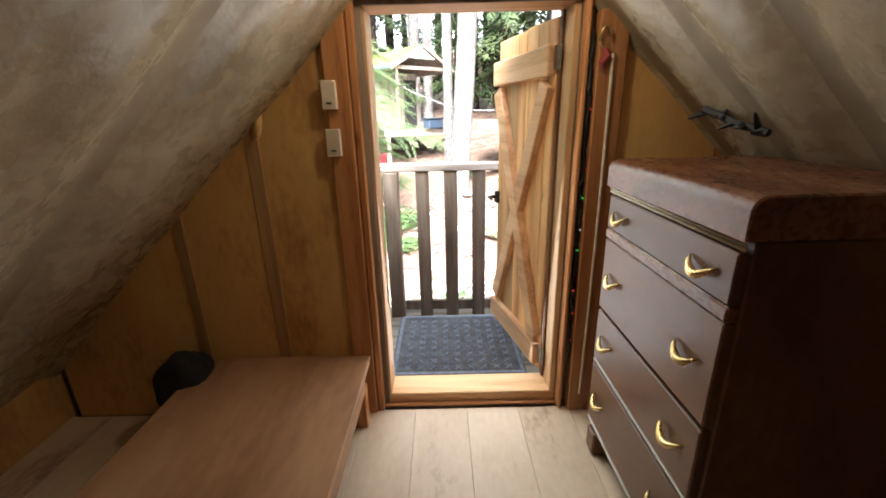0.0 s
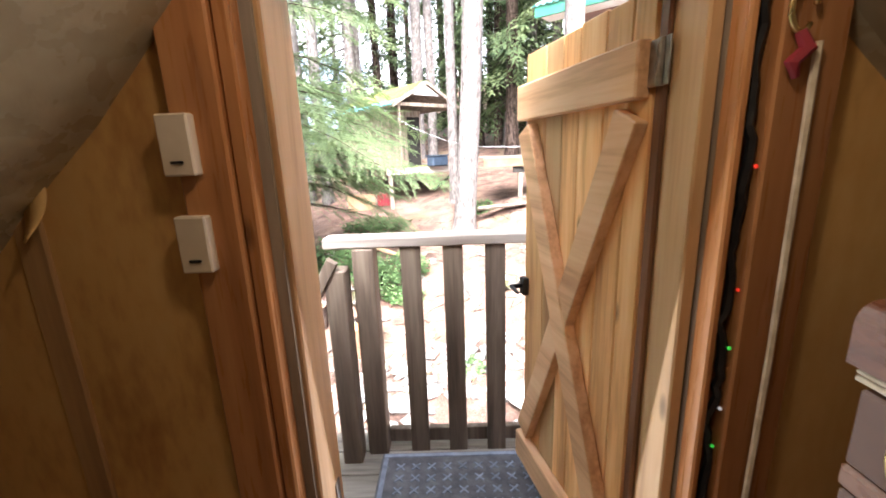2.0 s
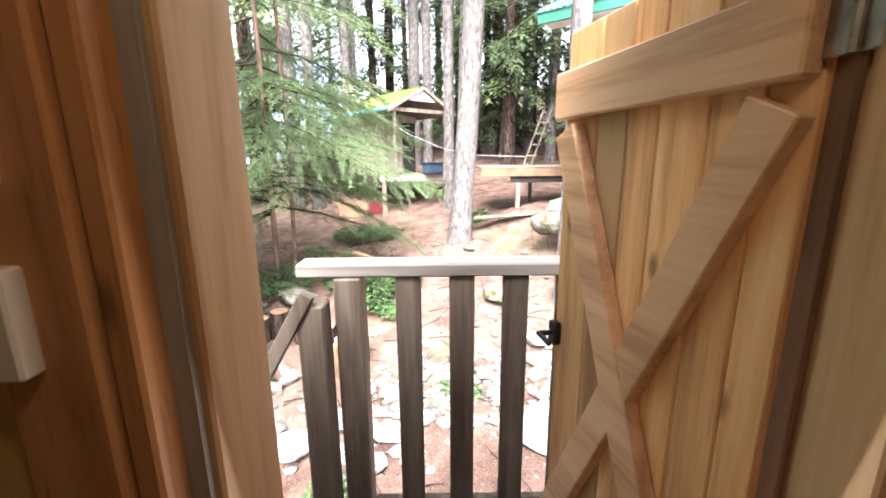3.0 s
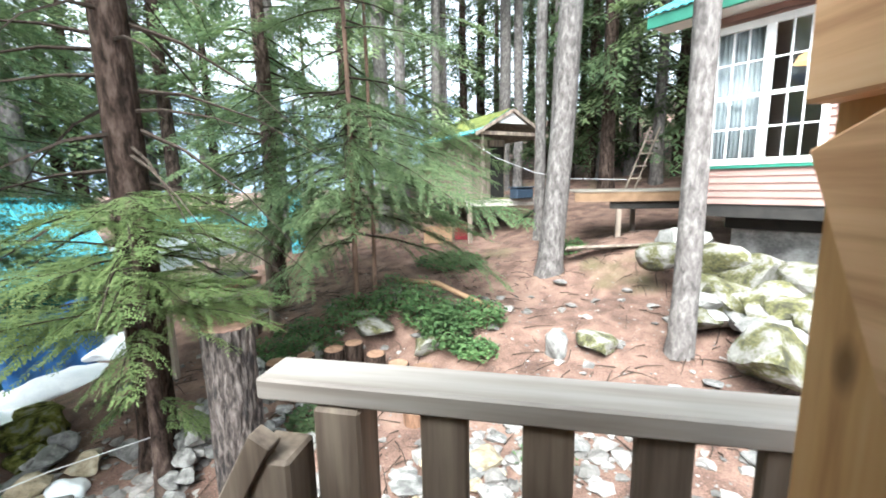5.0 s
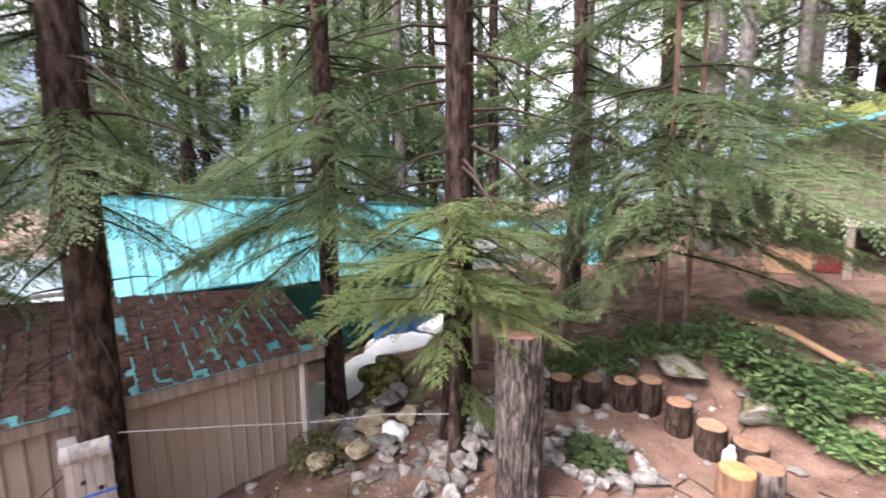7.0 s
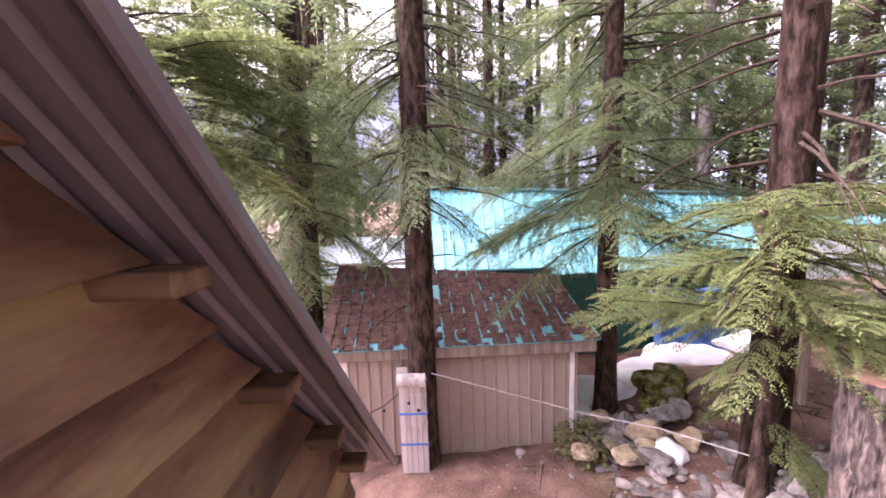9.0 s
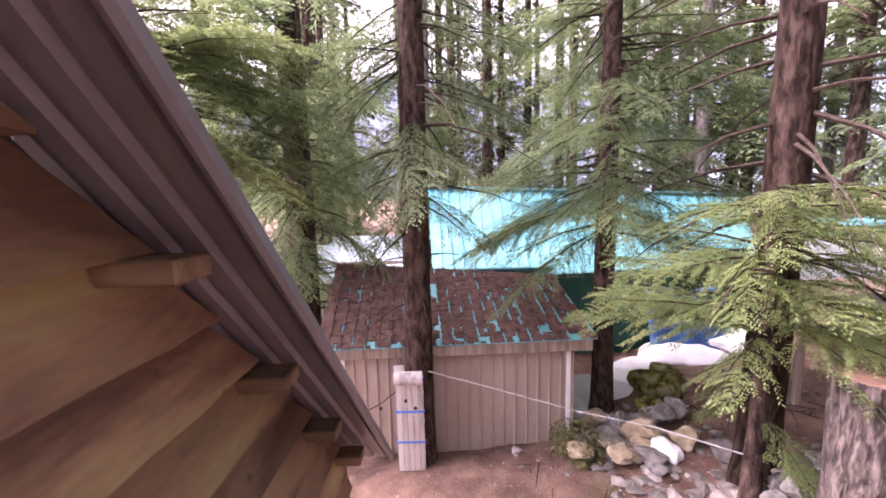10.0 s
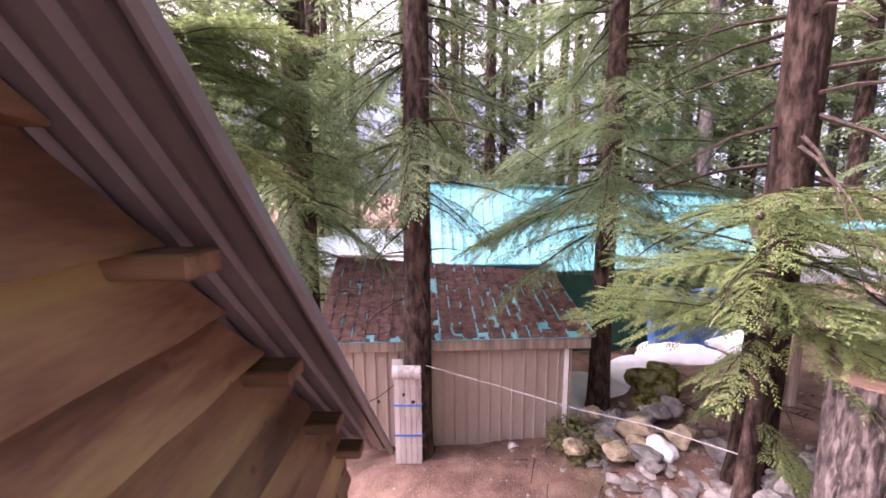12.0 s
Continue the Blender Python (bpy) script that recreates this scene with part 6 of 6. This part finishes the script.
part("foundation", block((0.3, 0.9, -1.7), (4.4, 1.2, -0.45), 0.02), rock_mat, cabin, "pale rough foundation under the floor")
# solid dark block added where only shade lies under the floor
part("crawl_space", block((0.25, 0.7, -0.44), (4.45, 1.25, -0.21), 0.01), dark_mat, cabin, "dark block standing in for the shade of the crawl space")
part("ceiling", block((0.101, 0.122, 2.76), (4.5, 5.0, 2.8)), room_mat, cabin)
part("soffit", block((-0.62, -0.5, 2.72), (4.6, -0.002, 2.76), 0.004), white_paint, cabin)
part("fascia", block((-0.66, -0.56, 2.68), (4.6, -0.502, 2.86), 0.006), green_trim, cabin, "green painted fascia")
rbm = extrude_profile([(u, 0.03 * (1 if k % 2 else 0)) for k, u in enumerate(np.linspace(-0.7, 4.6, 90))], 0.0, 1.0, lambda u, v, s: (u, -0.6 + 3.5 * s, 2.86 + 1.6 * s + v))
ob = part("roof", rbm, turq, cabin, "turquoise ribbed roof")
ob.modifiers.new("thick", "SOLIDIFY").thickness = 0.01
win = part("window", block((0.10, -0.035, 0.58), (1.50, -0.03, 0.60)), white_paint, cabin, "white double window with small panes")


def wbar(lo, hi, material=white_paint, label="", nm="window_frame"):
    part(nm, block(lo, hi, 0.004), material, win, label)


wbar((0.06, -0.06, 0.53), (1.54, -0.028, 0.58), green_trim, "green outer trim", "trim")
wbar((0.06, -0.06, 0.58), (0.10, -0.028, 2.58), green_trim, "green outer trim", "trim")
wbar((0.10, -0.07, 0.60), (0.19, -0.01, 2.55))
wbar((1.42, -0.07, 0.60), (1.50, -0.01, 2.55))
wbar((0.10, -0.07, 2.46), (1.50, -0.01, 2.56))
wbar((0.10, -0.072, 0.58), (1.50, -0.012, 0.67))
wbar((0.75, -0.07, 0.67), (0.86, -0.01, 2.46))
for x0, x1 in ((0.19, 0.75), (0.86, 1.42)):
    wbar((x0, -0.055, 1.52), (x1, -0.015, 1.58))
    for f in (1 / 3, 2 / 3):
        wbar((x0 + (x1 - x0) * f - 0.012, -0.045, 0.67), (x0 + (x1 - x0) * f + 0.012, -0.02, 2.46), nm="glazing_bar")
    for z in (1.1, 2.02):
        wbar((x0, -0.044, z - 0.012), (x1, -0.021, z + 0.012), nm="glazing_bar")
    pn = part("pane", block((x0, -0.034, 0.67), (x1, -0.03, 2.46)), pane_glass, win)
    pn.visible_shadow = False
cb = bmesh.new()
rows = []
for k in range(61):
    x = 0.12 + 0.62 * k / 60
    y = 0.12 + 0.03 * math.sin(k * 1.1) + 0.01 * math.sin(k * 2.7)
    rows.append((cb.verts.new((x, y, 0.62)), cb.verts.new((x, y, 2.5))))
for a, b in zip(rows, rows[1:]):
    cb.faces.new((a[0], b[0], b[1], a[1]))
cu = solid("curtain", cb, curtain_mat, "pale sheer curtain inside the cabin window", "curtain", at=(2.6, 9.2, 1.0), smooth=True)
cu.rotation_euler.z = radians(-38)
cu.modifiers.new("thick", "SOLIDIFY").thickness = 0.004
lamp = thing("ceiling_lamp", "warm glowing lamp inside the cabin room", "lamp", (4.2, 9.6, 3.25))
part("shade", tube([(0, 0, -0.12), (0, 0, 0.0), (0, 0, 0.06)], [0.2, 0.14, 0.03], 14), warm_lamp, lamp)
part("flex", tube([(0, 0, 0.06), (0, 0, 0.5)], 0.01, 6), black_metal, lamp)
deck2 = thing("cabin_deck", "timber deck on posts beside the peach cabin", "deck", (1.9, 11.6, 1.0))
part("edge_beam", block((-0.95, -0.4, -0.06), (2.6, -0.34, 0.14), 0.004), orange_ply, deck2, "pale edge beam")
for k in range(11):
    part("deck_board", block((-0.98, -0.42 + 0.2 * k, 0.142), (2.6, -0.23 + 0.2 * k, 0.175), 0.004), deck_wood, deck2)
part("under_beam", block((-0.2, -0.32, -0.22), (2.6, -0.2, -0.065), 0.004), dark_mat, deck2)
for x, y in ((-0.02, -0.26), (1.3, -0.26), (0.6, 1.2)):
    part("post", block((x - 0.05, y - 0.05, ground_height(1.9 + x, 11.6 + y) - 1.1), (x + 0.05, y + 0.05, -0.225 if y < 0 else 0.14), 0.004), old_wood, deck2)
ladder = thing("ladder", "grey wooden step ladder standing on the cabin deck", "ladder", (2.3, 12.2, 1.176))
for x in (-0.08, 0.12):
    part("rail", board((x - 0.05, 0, 0), (x + 0.45, 0.1, 1.4), 0.05, 0.03, up=(0, 1, 0)), old_wood, ladder)
for k in range(4):
    part("rung", board((-0.05 + 0.1 * k, 0.0, 0.25 + 0.28 * k), (0.22 + 0.1 * k, 0.0, 0.25 + 0.28 * k), 0.03, 0.03), old_wood, ladder)

# ---- hillside across the lake ----
hb = bmesh.new()
hr = []
for k in range(41):
    a = radians(100 + 4 * k)
    d = 420
    h = 95 + 30 * noise.noise(Vector((k * 0.35, 0, 0))) + 40 * math.exp(-((k - 20) / 7) ** 2)
    hr.append((hb.verts.new((d * math.cos(a), d * math.sin(a), -8)), hb.verts.new((d * 1.15 * math.cos(a), d * 1.15 * math.sin(a), h))))
for a, b in zip(hr, hr[1:]):
    hb.faces.new((a[0], b[0], b[1], a[1]))
# no haze in the air here: the hillside's colour carries it
solid("backdrop", hb, mountain_mat, "hillside across the lake, distance haze put into its blue colour", "backdrop", "structure", smooth=True)

# ---- floor boards of the loft ----
fb = mesh_of("floor_board", block((-0.12, -2.1, -0.02), (0.12, 2.1, 0.0), 0.0015), floor_wood)
for k in range(16):
    ob = new("floor_board", fb)
    ob.parent = floor
    ob.location = (-1.72 + 0.2412 * k, -0.485, 0)
